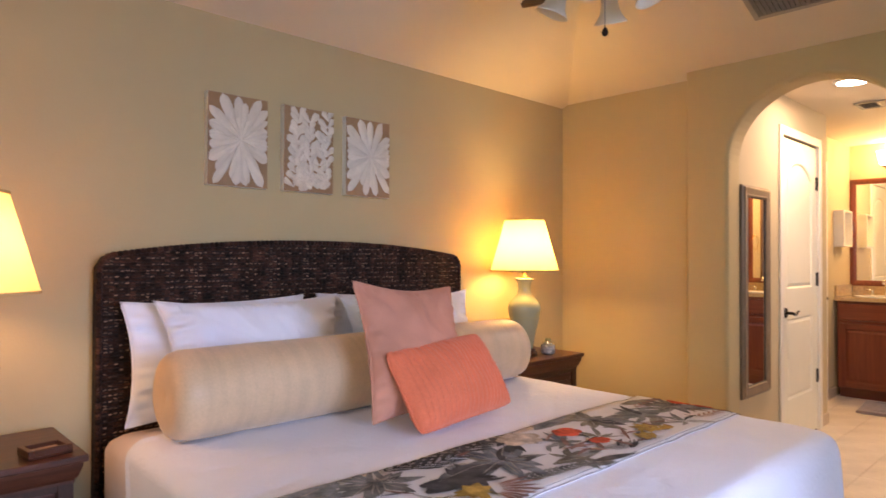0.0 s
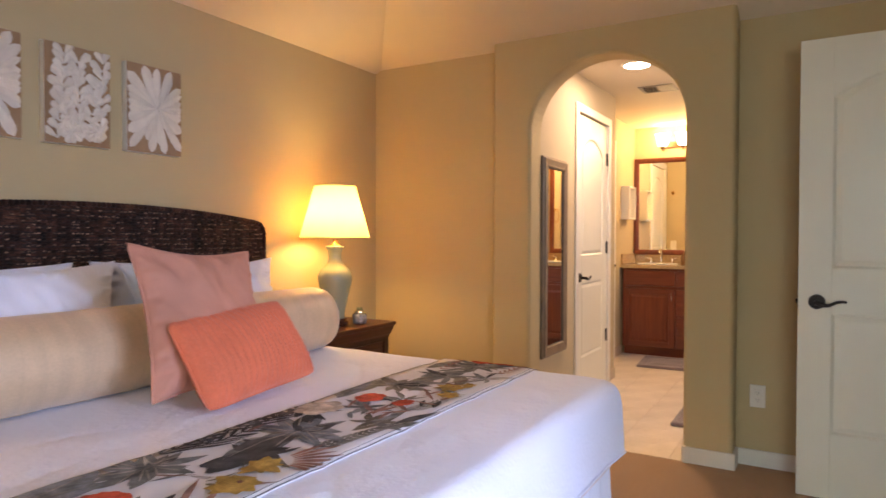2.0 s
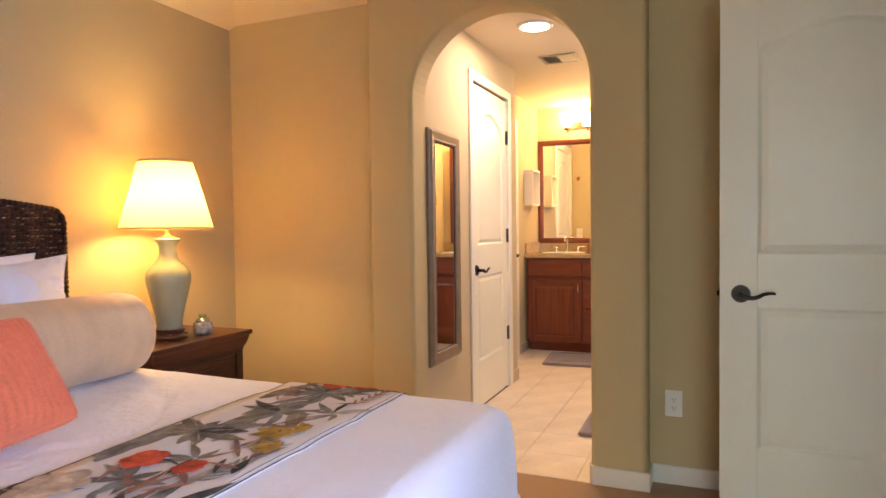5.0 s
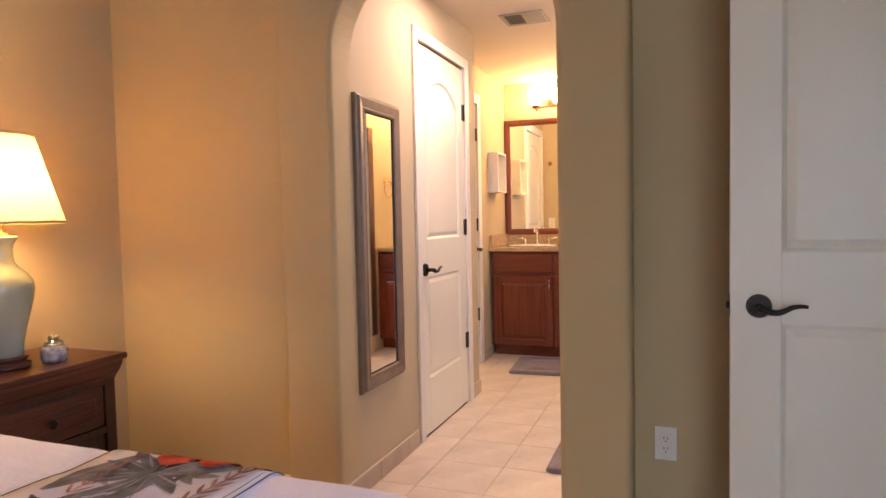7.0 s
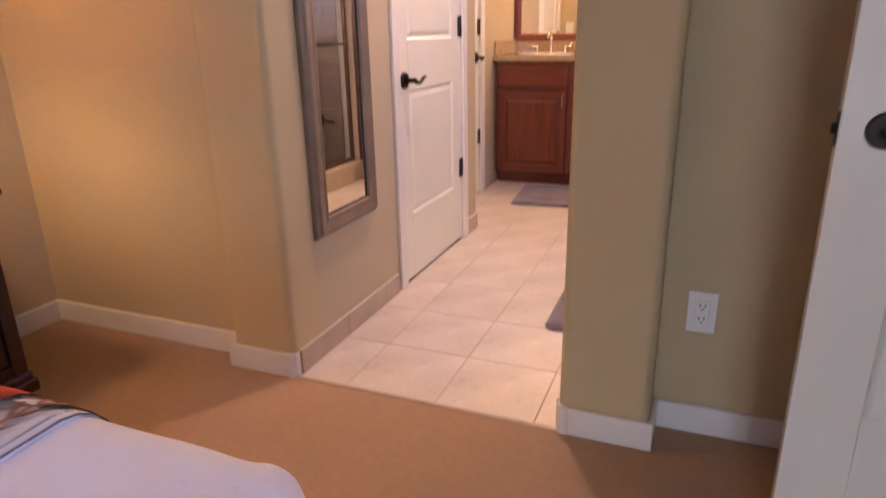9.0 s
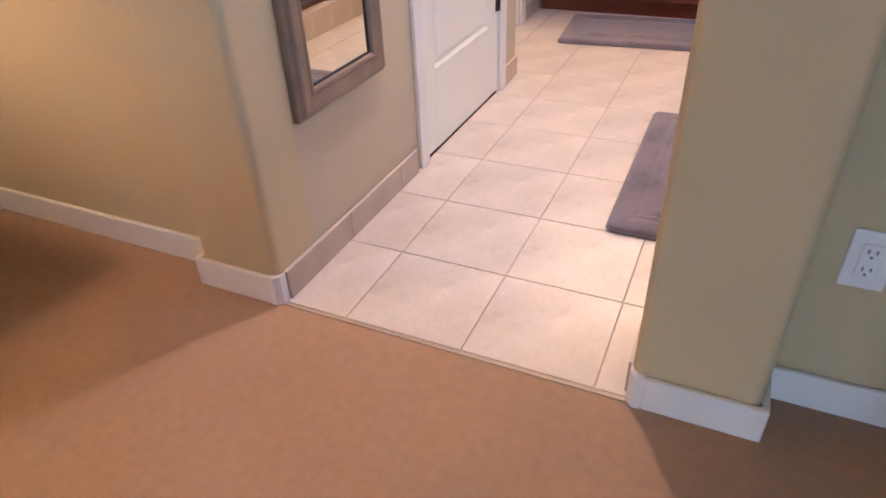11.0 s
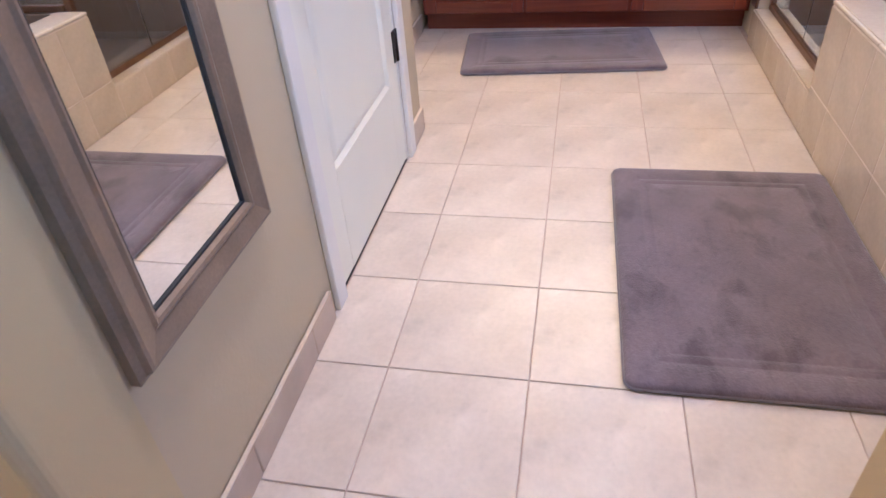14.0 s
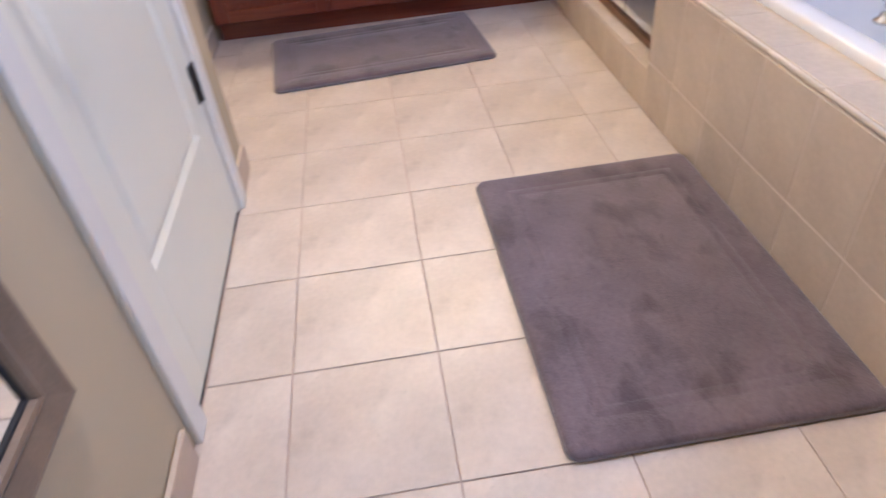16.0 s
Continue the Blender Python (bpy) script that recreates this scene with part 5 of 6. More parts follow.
for k in range(5):
    bm = B()
    n = 12
    top, bot = [], []
    for i in range(n + 1):
        q = i / n
        hw = 0.052 + 0.018 * math.sin(q * 2.2) if q < 0.97 else 0.045
        x = 0.20 + 0.44 * q
        top.append([bm.verts.new((x, -hw, 0.003 + 0.012)), bm.verts.new((x, hw, 0.003 - 0.012))])
        bot.append([bm.verts.new((x, -hw, -0.003 + 0.012)), bm.verts.new((x, hw, -0.003 - 0.012))])
    for i in range(n):
        bm.faces.new((top[i][0], top[i + 1][0], top[i + 1][1], top[i][1]))
        bm.faces.new((bot[i][0], bot[i][1], bot[i + 1][1], bot[i + 1][0]))
        bm.faces.new((top[i][0], bot[i][0], bot[i + 1][0], top[i + 1][0]))
        bm.faces.new((top[i][1], top[i + 1][1], bot[i + 1][1], bot[i][1]))
    bm.faces.new((top[0][0], top[0][1], bot[0][1], bot[0][0]))
    bm.faces.new((top[n][0], bot[n][0], bot[n][1], top[n][1]))
    box(bm, 0.09, 0.23, -0.014, 0.014, -0.006, 0.006, bevel=0.003)
    bl = part("blade", bm, M_DARKWOOD, fan)
    bl.matrix_basis = pose(0, 0, 2.40, 0, 0, 61 + 72 * k)
for k in range(4):
    a = radians(20 + 90 * k)
    c, s = math.cos(a), math.sin(a)
    bm = B()
    tube(bm, [(0.05 * c, 0.05 * s, 2.29), (0.10 * c, 0.10 * s, 2.30), (0.135 * c, 0.135 * s, 2.275), (0.14 * c, 0.14 * s, 2.25)], 0.008, 8)
    arm = part("lamp_arm", bm, M_ORB, fan)
    bm = B()
    pr = [(0.022, 0.0), (0.030, -0.015), (0.034, -0.045), (0.042, -0.075), (0.060, -0.100), (0.066, -0.106), (0.062, -0.104), (0.038, -0.072), (0.030, -0.04), (0.02, -0.008)]
    lathe(bm, pr, 24)
    g = part("glass_shade", bm, M_FROST, arm, "frosted bell glass shade, unlit")
    g.matrix_basis = Matrix.Translation((0.142 * c, 0.142 * s, 2.252)) @ Euler((0.5 * s * 0.8, -0.5 * c * 0.8, 0)).to_matrix().to_4x4()
bm = B()
tube(bm, [(0.012, -0.012, 2.27), (0.012, -0.012, 2.075)], 0.0014, 6)
ch = part("pull_chain", bm, M_ORB, fan)
bm = B()
lathe(bm, [(0.002, 2.080), (0.008, 2.074), (0.0125, 2.062), (0.0105, 2.052), (0.002, 2.046)], 16, (0.012, -0.012, 0))
part("fob", bm, M_ORB, ch)

# ---- leaning wall mirror by the arch ----
def framed_mirror(name, x0, x1, z0, z1, prof, material, label, inner, glass=0.006):
    """A mirror hung on a wall that faces -y; prof: rows of (inset from the outer edge, height off the wall)."""
    root = thing(name, ((x0 + x1) / 2, 0, (z0 + z1) / 2), label, "mirror")
    w, h = (x1 - x0) / 2, (z1 - z0) / 2
    sides = (((-w, -h), (w, -h), (1, 1), (-1, 1)), ((w, -h), (w, h), (-1, 1), (-1, -1)), ((w, h), (-w, h), (-1, -1), (1, -1)), ((-w, h), (-w, -h), (1, -1), (1, 1)))
    for a, b, da, db in sides:
        bm = B()
        r0 = [bm.verts.new((a[0] + da[0] * i, -d, a[1] + da[1] * i)) for i, d in prof]
        r1 = [bm.verts.new((b[0] + db[0] * i, -d, b[1] + db[1] * i)) for i, d in prof]
        n = len(prof)
        for i in range(n):
            j = (i + 1) % n
            bm.faces.new((r0[i], r1[i], r1[j], r0[j]))
        bm.faces.new(r0)
        bm.faces.new(r1)
        bmesh.ops.recalc_face_normals(bm, faces=bm.faces)
        part("frame", bm, material, root)
    part("glass", bbox(-w + inner, w - inner, -glass, -0.001, -h + inner, h - inner), M_MIRROR, root, "mirror glass")
    return root


FR = 0.068
tm = framed_mirror("wall_mirror", 3.914, 4.332, 0.424, 1.678, [(0, 0), (0, 0.016), (0.010, 0.021), (0.014, 0.030), (0.020, 0.031), (0.052, 0.024), (0.058, 0.027), (0.064, 0.025), (0.068, 0.018), (0.068, 0)], M_PEWTER, "tall wall mirror in a wide pewter-brown frame", FR, 0.015)
tm.location.y = BN - 0.001
bm = B()
for a in ((-0.1405, 0.1405, -0.5585, -0.5545), (-0.1405, 0.1405, 0.5545, 0.5585), (-0.1405, -0.1365, -0.5545, 0.5545), (0.1365, 0.1405, -0.5545, 0.5545)):
    box(bm, a[0], a[1], -0.0185, -0.0152, a[2], a[3])
part("inner_lip", bm, M_DARK, tm, "dark inner lip")

# ---- vanity ----
VF = 6.67
van = thing("vanity_cabinet", (VF, 1.0, 0), "cherry-stained vanity cabinet with panelled doors and centre drawers", "vanity")
Y0, Y1 = 0.228 - 1.0, 1.763 - 1.0
bm = B()
box(bm, 0.018, 0.505, Y0, Y1, 0.09, 0.868)
part("body", bm, M_CHERRY, van)
for y0, y1 in ((Y0, Y0 + 0.035), (Y1 - 0.035, Y1), (0.235, 0.275), (-0.255, -0.215)):
    part("face_stile", bbox(0, 0.018, y0, y1, 0.09, 0.868), M_CHERRY, van)
for z0, z1 in ((0.09, 0.115), (0.675, 0.695), (0.85, 0.868)):
    part("face_rail", bbox(0.001, 0.018, Y0 + 0.035, Y1 - 0.035, z0, z1), M_CHERRYH, van)
part("toe_kick", bbox(0.065, 0.50, Y0, Y1, 0.0, 0.09), M_CHERRYH, van, "recessed toe kick")


def front(nm, y0, y1, z0, z1, pull=None, raised=True):
    bm = B()
    box(bm, -0.018, 0.0, y0, y1, z0, z1, bevel=0.004, segs=2)
    p = part(nm, bm, M_CHERRY if nm == "cabinet_door" else M_CHERRYH, van)
    if raised:
        w = 0.055
        bm = B()
        rings = []
        for ins, d in ((w - 0.012, -0.0182), (w - 0.004, -0.0125), (w + 0.004, -0.0125), (w + 0.028, -0.0205), (w + 0.030, -0.0205)):
            rings.append([bm.verts.new((d, a, b)) for a, b in ((y0 + ins, z0 + ins), (y1 - ins, z0 + ins), (y1 - ins, z1 - ins), (y0 + ins, z1 - ins))])
        # a groove stands in for the cut: the rail is a frame laid over the door
        bmesh.ops.delete(bm, geom=[v for r in rings[:2] for v in r], context="VERTS")
        for a, b in zip(rings[2:], rings[3:]):
            for i in range(4):
                j = (i + 1) % 4
                bm.faces.new((a[i], a[j], b[j], b[i]))
        bm.faces.new(rings[-1])
        for v in bm.verts:
            v.co.x -= 0.006
        bmesh.ops.recalc_face_normals(bm, faces=bm.faces)
        part("panel", bm, M_CHERRY, p, smooth=False)
        for a in ((y0, y0 + w, z0, z1), (y1 - w, y1, z0, z1)):
            bm = B()
            box(bm, -0.0265, -0.018, a[0] + 0.001, a[1], a[2] + 0.001, a[3] - 0.001, bevel=0.0035)
            part("stile", bm, M_CHERRY, p)
        for a in ((z0, z0 + w), (z1 - w, z1)):
            bm = B()
            box(bm, -0.0262, -0.018, y0 + w, y1 - w, a[0] + 0.001, a[1] - 0.001, bevel=0.0035)
            part("rail", bm, M_CHERRYH, p)
    if pull:
        py, pz, vertical = pull
        bm = B()
        x = -0.0265 if raised else -0.018
        if vertical:
            tube(bm, [(x, py, pz - 0.045), (x - 0.022, py, pz - 0.040), (x - 0.026, py, pz), (x - 0.022, py, pz + 0.040), (x, py, pz + 0.045)], 0.0045, 8)
        else:
            tube(bm, [(x, py - 0.045, pz), (x - 0.022, py - 0.040, pz), (x - 0.026, py, pz), (x - 0.022, py + 0.040, pz), (x, py + 0.045, pz)], 0.0045, 8)
        part("pull", bm, M_CHROME, p, "satin nickel pull")


front("false_drawer", 0.265, 0.745, 0.70, 0.845, raised=False)
front("cabinet_door", 0.262, 0.748, 0.10, 0.670, pull=(0.286, 0.60, True))
front("false_drawer", -0.755, -0.245, 0.70, 0.845, raised=False)
front("cabinet_door", -0.755, -0.245, 0.10, 0.670, pull=(-0.272, 0.60, True))
for z0, z1 in ((0.70, 0.845), (0.42, 0.67), (0.10, 0.395)):
    front("drawer", -0.228, 0.248, z0, z1, pull=(0.01, (z0 + z1) / 2, False), raised=False)

ctop = thing("countertop", (VF, 1.0, 0.868), "beige speckled granite worktop with a low backsplash", "countertop")
bm = B()
YB = 1.763 + 0.024 - 1.0
box(bm, -0.025, 0.517, Y0 - 0.002, YB, 0.0, 0.034, bevel=0.004)
part("slab", bm, M_GRANITE, ctop)
bm = B()
box(bm, 0.499, 0.517, Y0 - 0.002, YB - 0.019, 0.0345, 0.135, bevel=0.003)
part("backsplash", bm, M_GRANITE, ctop)
bm = B()
box(bm, 0.0, 0.517, YB - 0.018, YB, 0.0345, 0.135, bevel=0.003)
part("side_splash", bm, M_GRANITE, ctop)

for sy in (1.482, 0.52):
    sink = thing("sink", (6.925, sy, 0.9025), "oval white washbasin set in the granite worktop", "sink")
    bm = B()
    lathe(bm, [(0.150, 0.0), (0.165, 0.004), (0.160, 0.008), (0.145, 0.004), (0.10, 0.0015), (0.03, 0.001)], 36, squash=1.25)
    part("rim", bm, M_ACRYLIC, sink)
    fau = thing("faucet", (7.10, sy, 0.9025), "polished nickel widespread faucet with two lever handles", "faucet")
    bm = B()
    lathe(bm, [(0.024, 0), (0.024, 0.006), (0.014, 0.014), (0.011, 0.03), (0.011, 0.09), (0.012, 0.11)], 16)
    tube(bm, [(0, 0, 0.10), (-0.01, 0, 0.135), (-0.045, 0, 0.155), (-0.085, 0, 0.145), (-0.105, 0, 0.115)], 0.009, 10)
    part("spout", bm, M_CHROME, fau)
    for s in (-1, 1):
        bm = B()
        lathe(bm, [(0.023, 0), (0.023, 0.006), (0.015, 0.012), (0.013, 0.035), (0.017, 0.048), (0.010, 0.055)], 16, (0, s * 0.105, 0))
        tube(bm, [(0, s * 0.105, 0.046), (0, s * 0.135, 0.055), (0, s * 0.172, 0.060)], 0.006, 8)
        part("handle", bm, M_CHROME, fau)
soap = thing("soap_dispenser", (7.02, 1.245, 0.9025), "small brown glass soap pump on the worktop", "soap dispenser")
bm = B()
lathe(bm, [(0.028, 0), (0.031, 0.004), (0.031, 0.075), (0.022, 0.092), (0.012, 0.098), (0.012, 0.108)], 20)
part("bottle", bm, mat("brown_glass", (0.20, 0.10, 0.04), 0.15, var=0.2), soap)
bm = B()
tube(bm, [(0, 0, 0.106), (0, 0, 0.135), (-0.03, 0, 0.136)], 0.005, 8)
part("pump", bm, M_CHROME, soap)

# bathroom mirrors, over each basin
for ys in ((1.045, 1.785), (0.31, 0.98)):
    m = framed_mirror("vanity_mirror", 0, ys[1] - ys[0], 0.990, 2.004, [(0, 0), (0, 0.020), (0.006, 0.025), (0.030, 0.023), (0.048, 0.014), (0.052, 0.006), (0.052, 0)], M_FRAMERED, "bathroom mirror in a red-brown wooden frame over the worktop", 0.051)
    m.location = (BX - 0.001, (ys[0] + ys[1]) / 2, (0.990 + 2.004) / 2)
    m.rotation_euler = (0, 0, radians(-90))

# vanity lights
M_BULBGLASS = glowing("lit_glass_cup", (1.0, 0.74, 0.34), 20, (0.9, 0.85, 0.75))
for yc in (1.275, 0.585):
    vl = thing("vanity_light", (BX, yc, 2.115), "three-lamp bathroom wall light with glowing glass cups", "wall light")
    bm = B()
    box(bm, -0.022, 0, -0.25, 0.25, -0.012, 0.050, bevel=0.006)
    part("backplate", bm, M_BRONZE, vl)
    for y in (-0.200, 0.0, 0.200):
        bm = B()
        tube(bm, [(-0.02, y, -0.02), (-0.06, y, -0.045), (-0.105, y, -0.045), (-0.11, y, -0.02)], 0.006, 8)
        lathe(bm, [(0.012, -0.028), (0.030, -0.022), (0.033, -0.012), (0.030, -0.008)], 20, (-0.11, y, 0))
        arm = part("arm", bm, M_BRONZE, vl)
        bm = B()
        lathe(bm, [(0.028, -0.012), (0.046, 0.008), (0.056, 0.05), (0.060, 0.09), (0.074, 0.118), (0.071, 0.119), (0.054, 0.085), (0.042, 0.02), (0.02, -0.004)], 24, (-0.11, y, 0))
        g = part("glass_cup", bm, M_BULBGLASS, arm, "glowing glass cup")
        g.visible_shadow = False

# white shadow box on the recess wall
sb = thing("shadow_box", (6.80, BN2, 1.52), "white open shadow-box shelf on the yellow bathroom wall", "wall shelf")
bm = B()
w, h, dp = 0.13, 0.165, 0.085
box(bm, -w, w, -0.008, 0, -h, h)
part("back", bm, M_TRIM, sb)
for a in ((-w, -w + 0.014, -h, h), (w - 0.014, w, -h, h), (-w + 0.014, w - 0.014, -h, -h + 0.014), (-w + 0.014, w - 0.014, h - 0.014, h)):
    bm = B()
    box(bm, a[0], a[1], -dp, -0.008, a[2], a[3], bevel=0.002)
    part("side", bm, M_TRIM, sb)

# hook and towel ring
hook = thing("robe_hook", (5.5555, 1.70, 1.74), "small brass robe hook on the yellow wall end", "hook")
bm = B()
lathe(bm, [(0.022, 0), (0.022, 0.005), (0.008, 0.010), (0.006, 0.03)], 16)
for v in bm.verts:
    v.co = Vector((v.co.z, v.co.x, v.co.y))
tube(bm, [(0.02, 0, 0), (0.045, 0.0, -0.012), (0.055, 0, 0.012)], 0.005, 8)
tube(bm, [(0.02, 0, 0), (0.03, 0.0, -0.03), (0.045, 0, -0.03)], 0.005, 8)
part("hook", bm, M_BRASS, hook)
ring_ = thing("towel_ring", (6.85, 0.225, 1.50), "brass towel ring on the yellow wall by the shower", "towel ring")
bm = B()
lathe(bm, [(0.024, 0), (0.024, 0.006), (0.010, 0.012), (0.008, 0.04)], 18)
for v in bm.verts:
    v.co = Vector((v.co.x, v.co.z, v.co.y))
part("rose", bm, M_BRASS, ring_)
bm = B()
tube(bm, [(0.078 * math.sin(2 * math.pi * k / 36), 0.036, -0.078 + 0.078 * math.cos(2 * math.pi * k / 36)) for k in range(37)], 0.004, 8)
part("ring", bm, M_BRASS, ring_)

# ---- bathtub with tiled surround ----
TX0, TX1, TZ = 3.98, 5.598, 0.425
tubt = thing("bathtub", (4.79, -0.375, 0), "white acrylic bathtub dropped into a beige tiled surround", "bathtub")
bm = B()
rr_rings(bm, 0.765, 0.495, 0.20, [(0.0, TZ + 0.0092), (0.0, TZ + 0.028), (0.008, TZ + 0.034), (0.055, TZ + 0.034), (0.070, TZ + 0.026)], 10, cap0=False, cap1=False)
part("rim", bm, M_ACRYLIC, tubt, smooth=True)
bm = B()
rr_rings(bm, 0.765, 0.495, 0.20, [(0.070, TZ + 0.026), (0.085, TZ - 0.02), (0.12, 0.15), (0.17, 0.09), (0.25, 0.075)], 10, cap0=False)
part("basin", bm, M_ACRYLIC, tubt, smooth=True)
bm = B()
lathe(bm, [(0.034, 0.0), (0.034, 0.003), (0.028, 0.005), (0.012, 0.004)], 24, (0.42, 0, 0.0755))
part("drain", bm, M_CHROME, tubt, "chrome drain")
tf = thing("tub_faucet", (4.90, -0.015, TZ + 0.034), "chrome tub filler on the white rim", "faucet")
tf.location.z = TZ + 0.034
bm = B()
lathe(bm, [(0.026, 0), (0.026, 0.006), (0.017, 0.014), (0.015, 0.09), (0.018, 0.10)], 18)
tube(bm, [(0, 0, 0.09), (0, -0.03, 0.115), (0, -0.10, 0.12), (0, -0.13, 0.105)], 0.013, 10)
part("spout", bm, M_CHROME, tf)
for s in (-1, 1):
    bm = B()
    lathe(bm, [(0.024, 0), (0.024, 0.006), (0.014, 0.012), (0.013, 0.04), (0.024, 0.05), (0.024, 0.062), (0.012, 0.068)], 18, (s * 0.11, 0, 0))
    part("handle", bm, M_CHROME, tf)

setting("tub_surround", bbox(TX0, TX1 - 0.006, 0.118, BS - 0.0006, 0, TZ - 0.004), M_GROUTL)
setting("tub_surround_back", bbox(TX0, TX1 - 0.006, -0.88, -0.87, 0, TZ), M_GROUTL)
setting("shower_curb", bbox(TX1 - 0.004, 6.52, 0.10, BS - 0.0008, 0, 0.133), M_GROUTL)
setting("shower_floor", bbox(TX1, 6.52, -0.88, 0.10, -0.12, 0.03), M_SHOWTILE)
# tiled shower walls, seen in the mirror alone
def tile_field(name, axis, at, side, u0, u1, z0, z1, tw, th):
    bm = B()
    u = u0
    while u < u1 - 0.01:
        e = min(u + tw, u1)
        z = z0
        while z < z1 - 0.01:
            f = min(z + th, z1)
            if axis == "y":
                box(bm, u + 0.0015, e - 0.0015, min(at, at + side * 0.008), max(at, at + side * 0.008), z + 0.0015, f - 0.0015)
            else:
                box(bm, min(at, at + side * 0.008), max(at, at + side * 0.008), u + 0.0015, e - 0.0015, z + 0.0015, f - 0.0015)
            z = f
        u = e
    return tagged(part(name, bm, M_SHOWTILE), kind="stuff")


tile_field("shower_wall_tiles", "y", -0.88, 1, TX1, 6.52, 0.03, 2.2, 0.2, 0.25)
tile_field("shower_wall_tiles", "x", 6.52, -1, -0.87, 0.10, 0.03, 2.2, 0.2, 0.25)
tile_field("tub_wall_tiles", "y", -0.868, 1, TX0, TX1, TZ, 1.2, 0.2, 0.25)
setting("shower_wall_core", bbox(6.521, 6.60, -0.88, 0.10, 0, BCEIL), M_BWALL)

# shower enclosure
sh = thing("shower_enclosure", (TX1, 0.17, 0.142), "bronze-framed clear glass shower enclosure on a tiled curb", "shower enclosure")
L = 6.518 - TX1
part("wall_channel", bbox(L + 0.003, L + 0.085, 0.0555, 0.068, -0.001, 1.80, bevel=0.002), M_BRONZE, sh)
H = 1.80
for a in ((0.003, 0.030, -0.014, 0.014, 0, H), (L - 0.028, L - 0.001, -0.014, 0.014, 0, H)):
    part("post", bbox(*a, bevel=0.003), M_BRONZE, sh)
part("rail", bbox(0.030, L - 0.028, -0.014, 0.014, 0, 0.026, bevel=0.003), M_BRONZE, sh)
part("rail", bbox(0.030, L - 0.028, -0.014, 0.014, H - 0.03, H, bevel=0.003), M_BRONZE, sh)
for a, b in ((0.030, 0.408), (0.412, L - 0.028)):
    g = part("glass", bbox(a, b, -0.003, 0.003, 0.026, H - 0.03), M_GLASS, sh, "clear glass panel")
    g.visible_shadow = False
bm = B()
for x in (0.50, 0.80):
    tube(bm, [(x, 0.003, 0.86), (x, 0.045, 0.86)], 0.007, 8)
tube(bm, [(0.46, 0.045, 0.86), (0.84, 0.045, 0.86)], 0.008, 8)
part("towel_bar", bm, M_ORB, sh, "dark bronze towel bar")
sp = thing("shower_lever", (6.511, -0.10, 0.44), "oil-rubbed bronze lever tap on the tiled shower wall", "tap")
bm = B()
tube(bm, [(0, 0, 0), (-0.008, 0, 0), (-0.012, 0, 0), (-0.060, 0, 0), (-0.070, 0, 0)], 0.02, 16, [0.046, 0.046, 0.030, 0.028, 0.018])
part("rose", bm, M_ORB, sp)
bm = B()
tube(bm, [(-0.055, -0.01, 0), (-0.060, 0.05, 0.006), (-0.062, 0.11, 0.002), (-0.062, 0.165, -0.006)], 0.012, 12, [0.018, 0.014, 0.011, 0.008])
part("lever", bm, M_ORB, sp)
# glass return over the tub's end
part("return_rail", bbox(0.0, 0.026, -1.03, -0.018, 0.29, 0.315, bevel=0.003), M_BRONZE, sh)
g = part("glass", bbox(0.010, 0.016, -1.03, -0.018, 0.315, H - 0.03), M_GLASS, sh, "clear glass panel")
g.visible_shadow = False
setting("tub_end_wall", bbox(TX1 - 0.004, TX1 + 0.02, -0.88, 0.10, 0, TZ), M_SHOWTILE)


# ---- windows that light the rooms ----
def window(name, axis, at, u0, u1, z0, z1):
    root = thing(name, (0, 0, 0), "white-framed window onto the garden", "window")
    tagged(root, kind="structure")
    bm = B()
    def bar(a, b, c, d):
        if axis == "y":
            box(bm, a, b, at - 0.03, at + 0.03, c, d, bevel=0.003)
        else:
            box(bm, at - 0.03, at + 0.03, a, b, c, d, bevel=0.003)
    bar(u0, u0 + 0.05, z0, z1)
    bar(u1 - 0.05, u1, z0, z1)
    bar(u0 + 0.05, u1 - 0.05, z0, z0 + 0.05)
    bar(u0 + 0.05, u1 - 0.05, z1 - 0.05, z1)
    um = (u0 + u1) / 2
    bar(um - 0.025, um + 0.025, z0 + 0.05, z1 - 0.05)
    part("window_frame", bm, M_TRIM, root)
    for a, b in ((u0 + 0.05, um - 0.025), (um + 0.025, u1 - 0.05)):
        bm = B()
        if axis == "y":
            box(bm, a, b, at - 0.003, at + 0.003, z0 + 0.05, z1 - 0.05)
        else:
            box(bm, at - 0.003, at + 0.003, a, b, z0 + 0.05, z1 - 0.05)
        g = part("pane", bm, M_GLASS, root)
        g.visible_shadow = False


window("window_1", "x", RW - 0.07, -1.80, -0.10, 0.05, 2.1)
window("window_2", "y", RS - 0.07, -0.30, 1.70, 0.75, 2.20)
window("window_3", "y", -0.94, 4.20, 5.30, 1.25, 2.05)


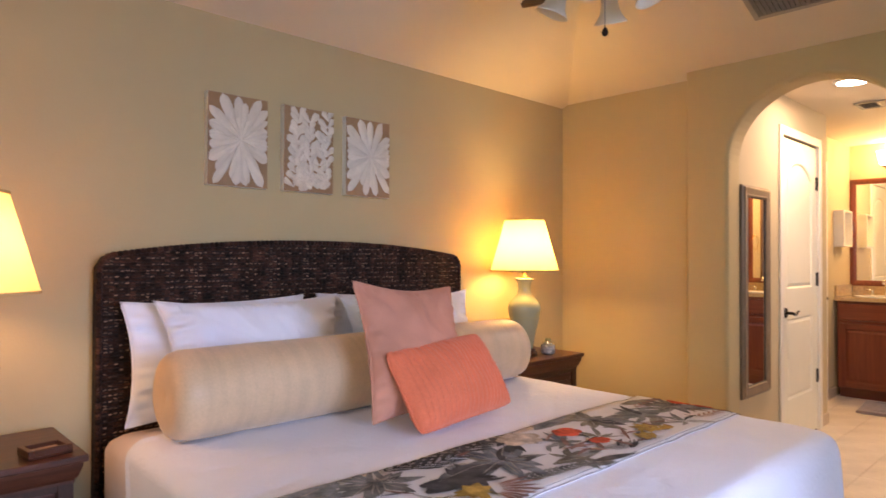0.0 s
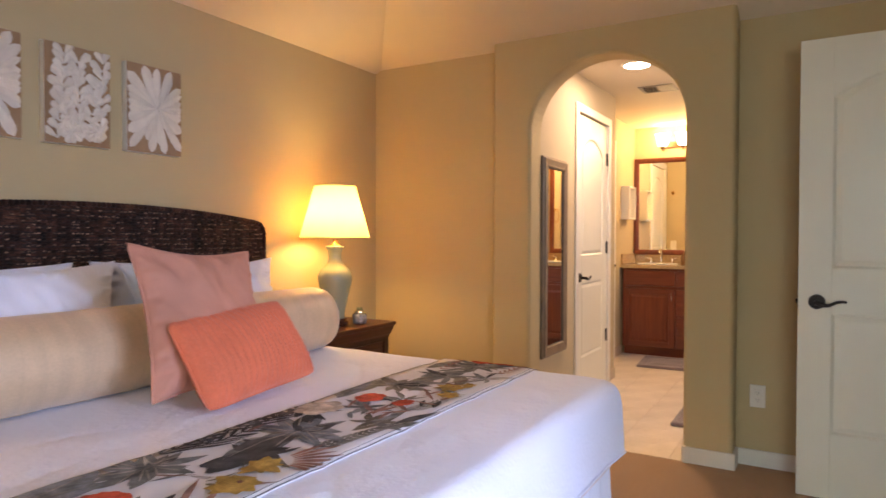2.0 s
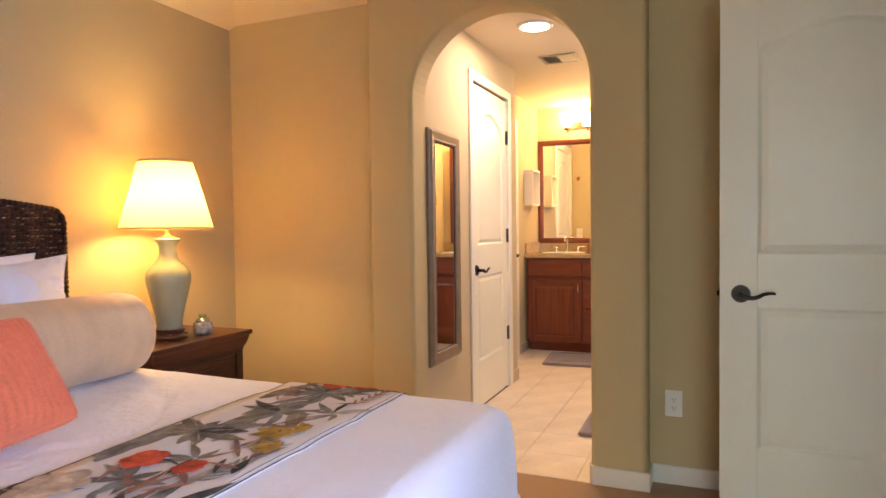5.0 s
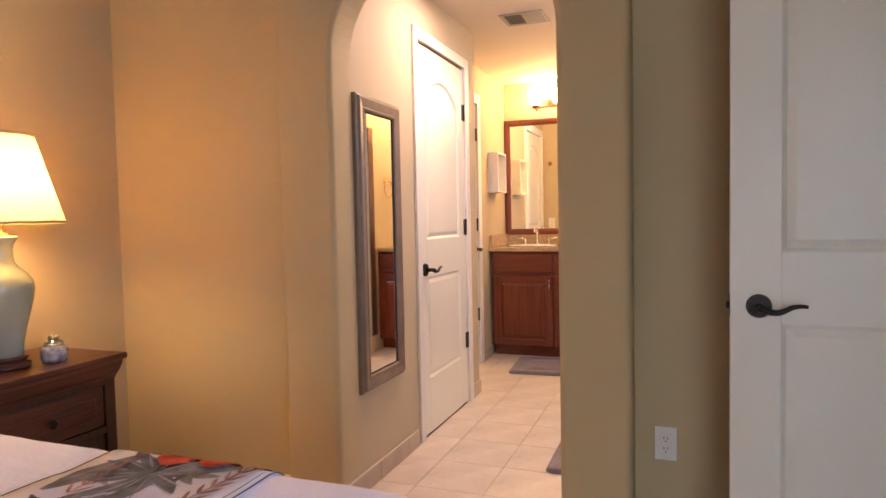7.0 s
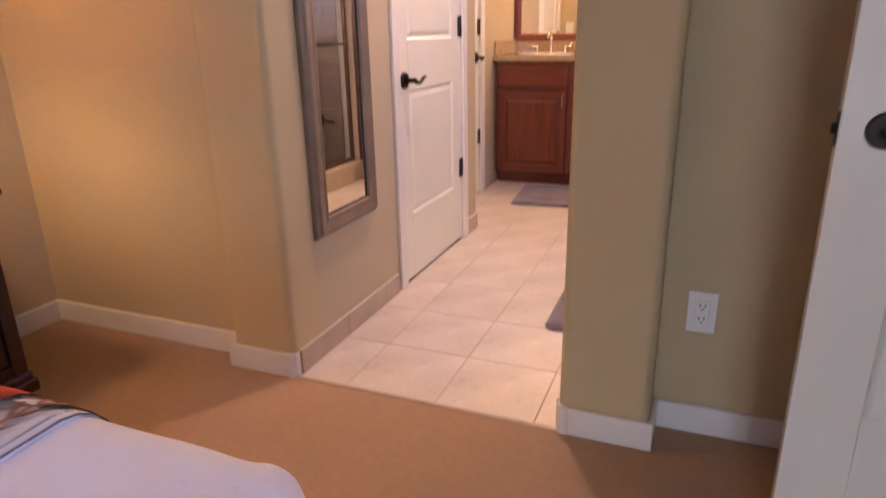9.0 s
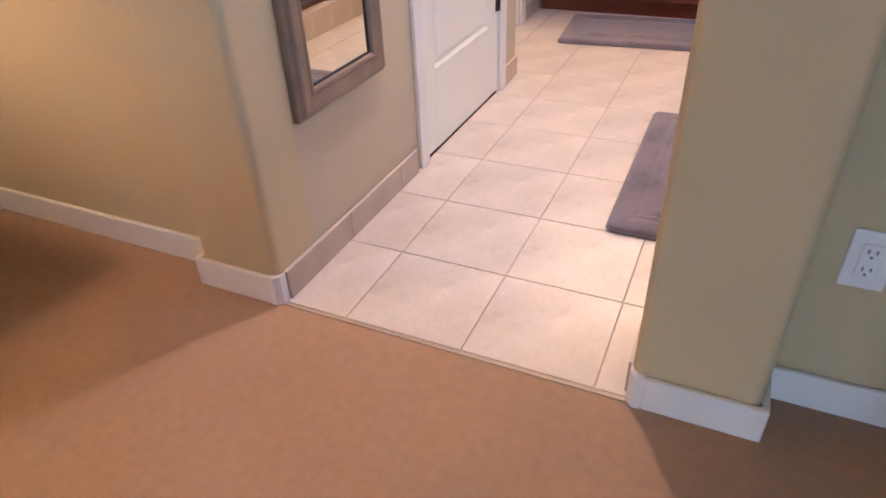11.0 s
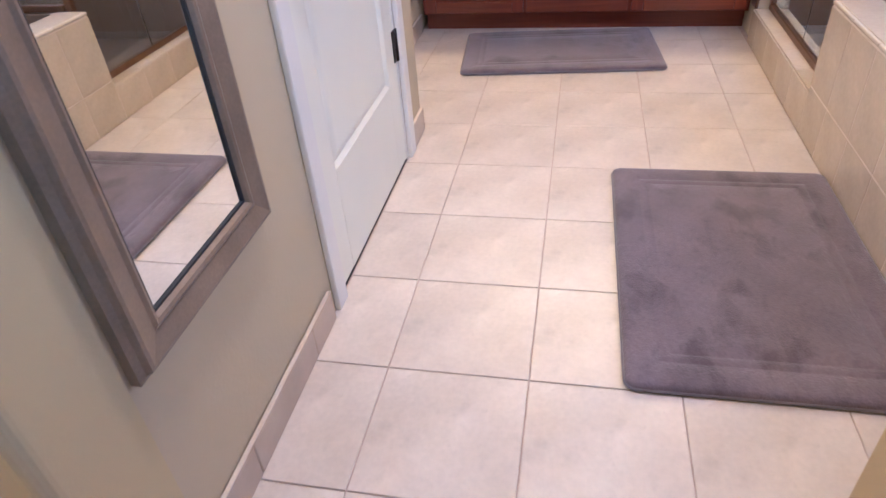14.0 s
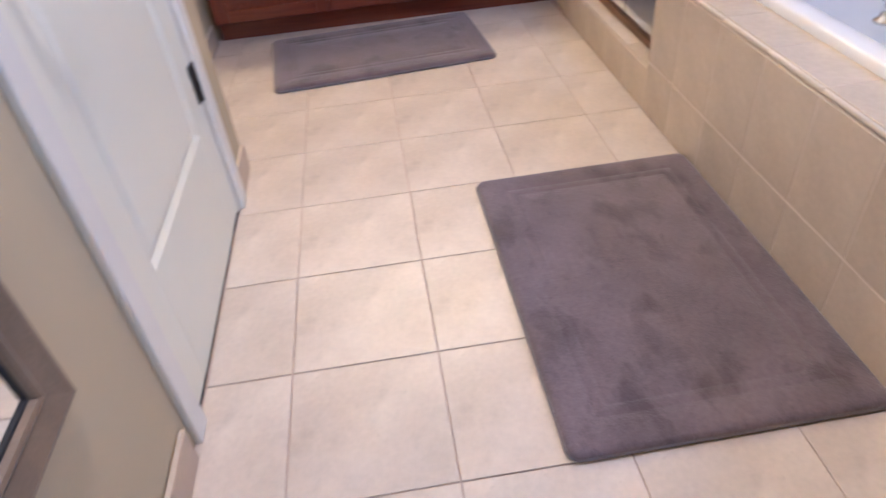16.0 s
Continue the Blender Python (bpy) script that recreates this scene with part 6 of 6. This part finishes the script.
# ---- bath mats ----
def bath_mat(loc, hw, hl, rz, label):
    root = thing("bath_mat", loc, label, "bath mat", rz=rz)
    bm = B()
    rr_rings(bm, hw, hl, 0.026, [(0.006, 0.001), (0.001, 0.005), (0.0, 0.011), (0.002, 0.017), (0.008, 0.0215), (0.018, 0.0232), (0.040, 0.0236), (0.068, 0.0225), (0.071, 0.0212), (0.074, 0.0212), (0.077, 0.0225),
                                 (0.094, 0.0225), (0.097, 0.0212), (0.100, 0.0212), (0.103, 0.0225), (0.16, 0.023)], 8)
    part("cushion", bm, M_GREYMAT, root, smooth=True)
    bm = B()
    o = rr_outline(hw - 0.002, hl - 0.002, 0.025, 8)
    tube(bm, [(x, y, 0.007) for x, y in o] + [(o[0][0], o[0][1], 0.007)], 0.0048, 6)
    part("binding", bm, mat("grey_binding", (0.17, 0.15, 0.165), 0.8, sheen=0.3), root, smooth=True)


bath_mat((4.826, 0.551, 0), 0.455, 0.307, 0.4, "plush grey bath mat on the tiles beside the tub")
bath_mat((6.378, 1.072, 0), 0.262, 0.436, 4.7, "plush grey bath mat in front of the vanity")

# ---- tiles ----
def shared(name, sx, sy, sz, material, cache={}):
    """One bevelled tile mesh for all pieces of a size, its corner at the origin."""
    key = (round(sx, 3), round(sy, 3), round(sz, 3), material.name)
    if key not in cache:
        bm = B()
        box(bm, 0, sx, 0, sy, 0, sz, bevel=0.0045 if name == "cap_tile" and sy < 0.02 else 0.0012, segs=2 if name == "cap_tile" else 1)
        me = bpy.data.meshes.new(name)
        bm.to_mesh(me)
        bm.free()
        me.materials.append(material)
        cache[key] = me
    return cache[key]


def tile(name, loc, sx, sy, sz, material, parent):
    o = new(name, shared(name, sx, sy, sz, material))
    o.location = loc
    o.parent = parent
    return o


floor_b = bpy.data.objects["bathroom_floor"]
P, G = 0.3095, 0.0027
rt = random.Random(3)
XS = [3.754 + P * i for i in range(10)]
YS = [1.050 + P * k for k in range(-3, 3)]
for x in XS:
    for y in YS:
        x0, x1 = x + G / 2, x + P - G / 2
        top = BN2 if x > 5.5 else BN
        y0, y1 = max(y + G / 2, BS + 0.001), min(y + P - G / 2, top - 0.001)
        if x0 < ARCH_BACK and y0 < 0.67:
            y0 = max(y0, 0.672) if x0 < PIER1 - 0.01 else y0
        if y1 - y0 < 0.02:
            continue
        x1 = min(x1, 6.74)
        tile("tile", (x0, y0, -0.004), x1 - x0, y1 - y0, 0.004 + rt.uniform(-0.0003, 0.0003), M_TILE, floor_b)

# tub front, cap and deck
ts = bpy.data.objects["tub_surround"]
x = TX0 + 0.001
while x < TX1 - 0.02:
    e = min(x + 0.201 if x > 4 else 4.205, TX1)
    for z0, z1 in ((0.0, 0.1655), (0.1655, 0.418)):
        tile("tile", (x + 0.0014, BS - 0.0075, z0 + 0.0018), e - x - 0.0028, 0.0078, z1 - z0 - 0.0036, M_TUBTILE, ts)
    tile("cap_tile", (x + 0.0012, BS - 0.010, 0.4215), e - x - 0.0024, 0.012, 0.0125, M_CAPTILE, ts)
    tile("deck_tile", (x + 0.0005, 0.118, TZ + 0.0005), e - x - 0.0010, BS - 0.0104 - 0.118, 0.0085, M_TUBTILE, ts)
    x = e
cb = bpy.data.objects["shower_curb"]
x = TX1
while x < 6.50:
    e = min(x + 0.2, 6.518)
    tile("tile", (x + 0.001, BS - 0.0065, 0.0012), e - x - 0.002, 0.0065, 0.138, M_TUBTILE, cb)
    tile("cap_tile", (x + 0.001, 0.100, 0.1335), e - x - 0.002, BS - 0.0085 - 0.100, 0.008, M_TUBTILE, cb)
    x = e
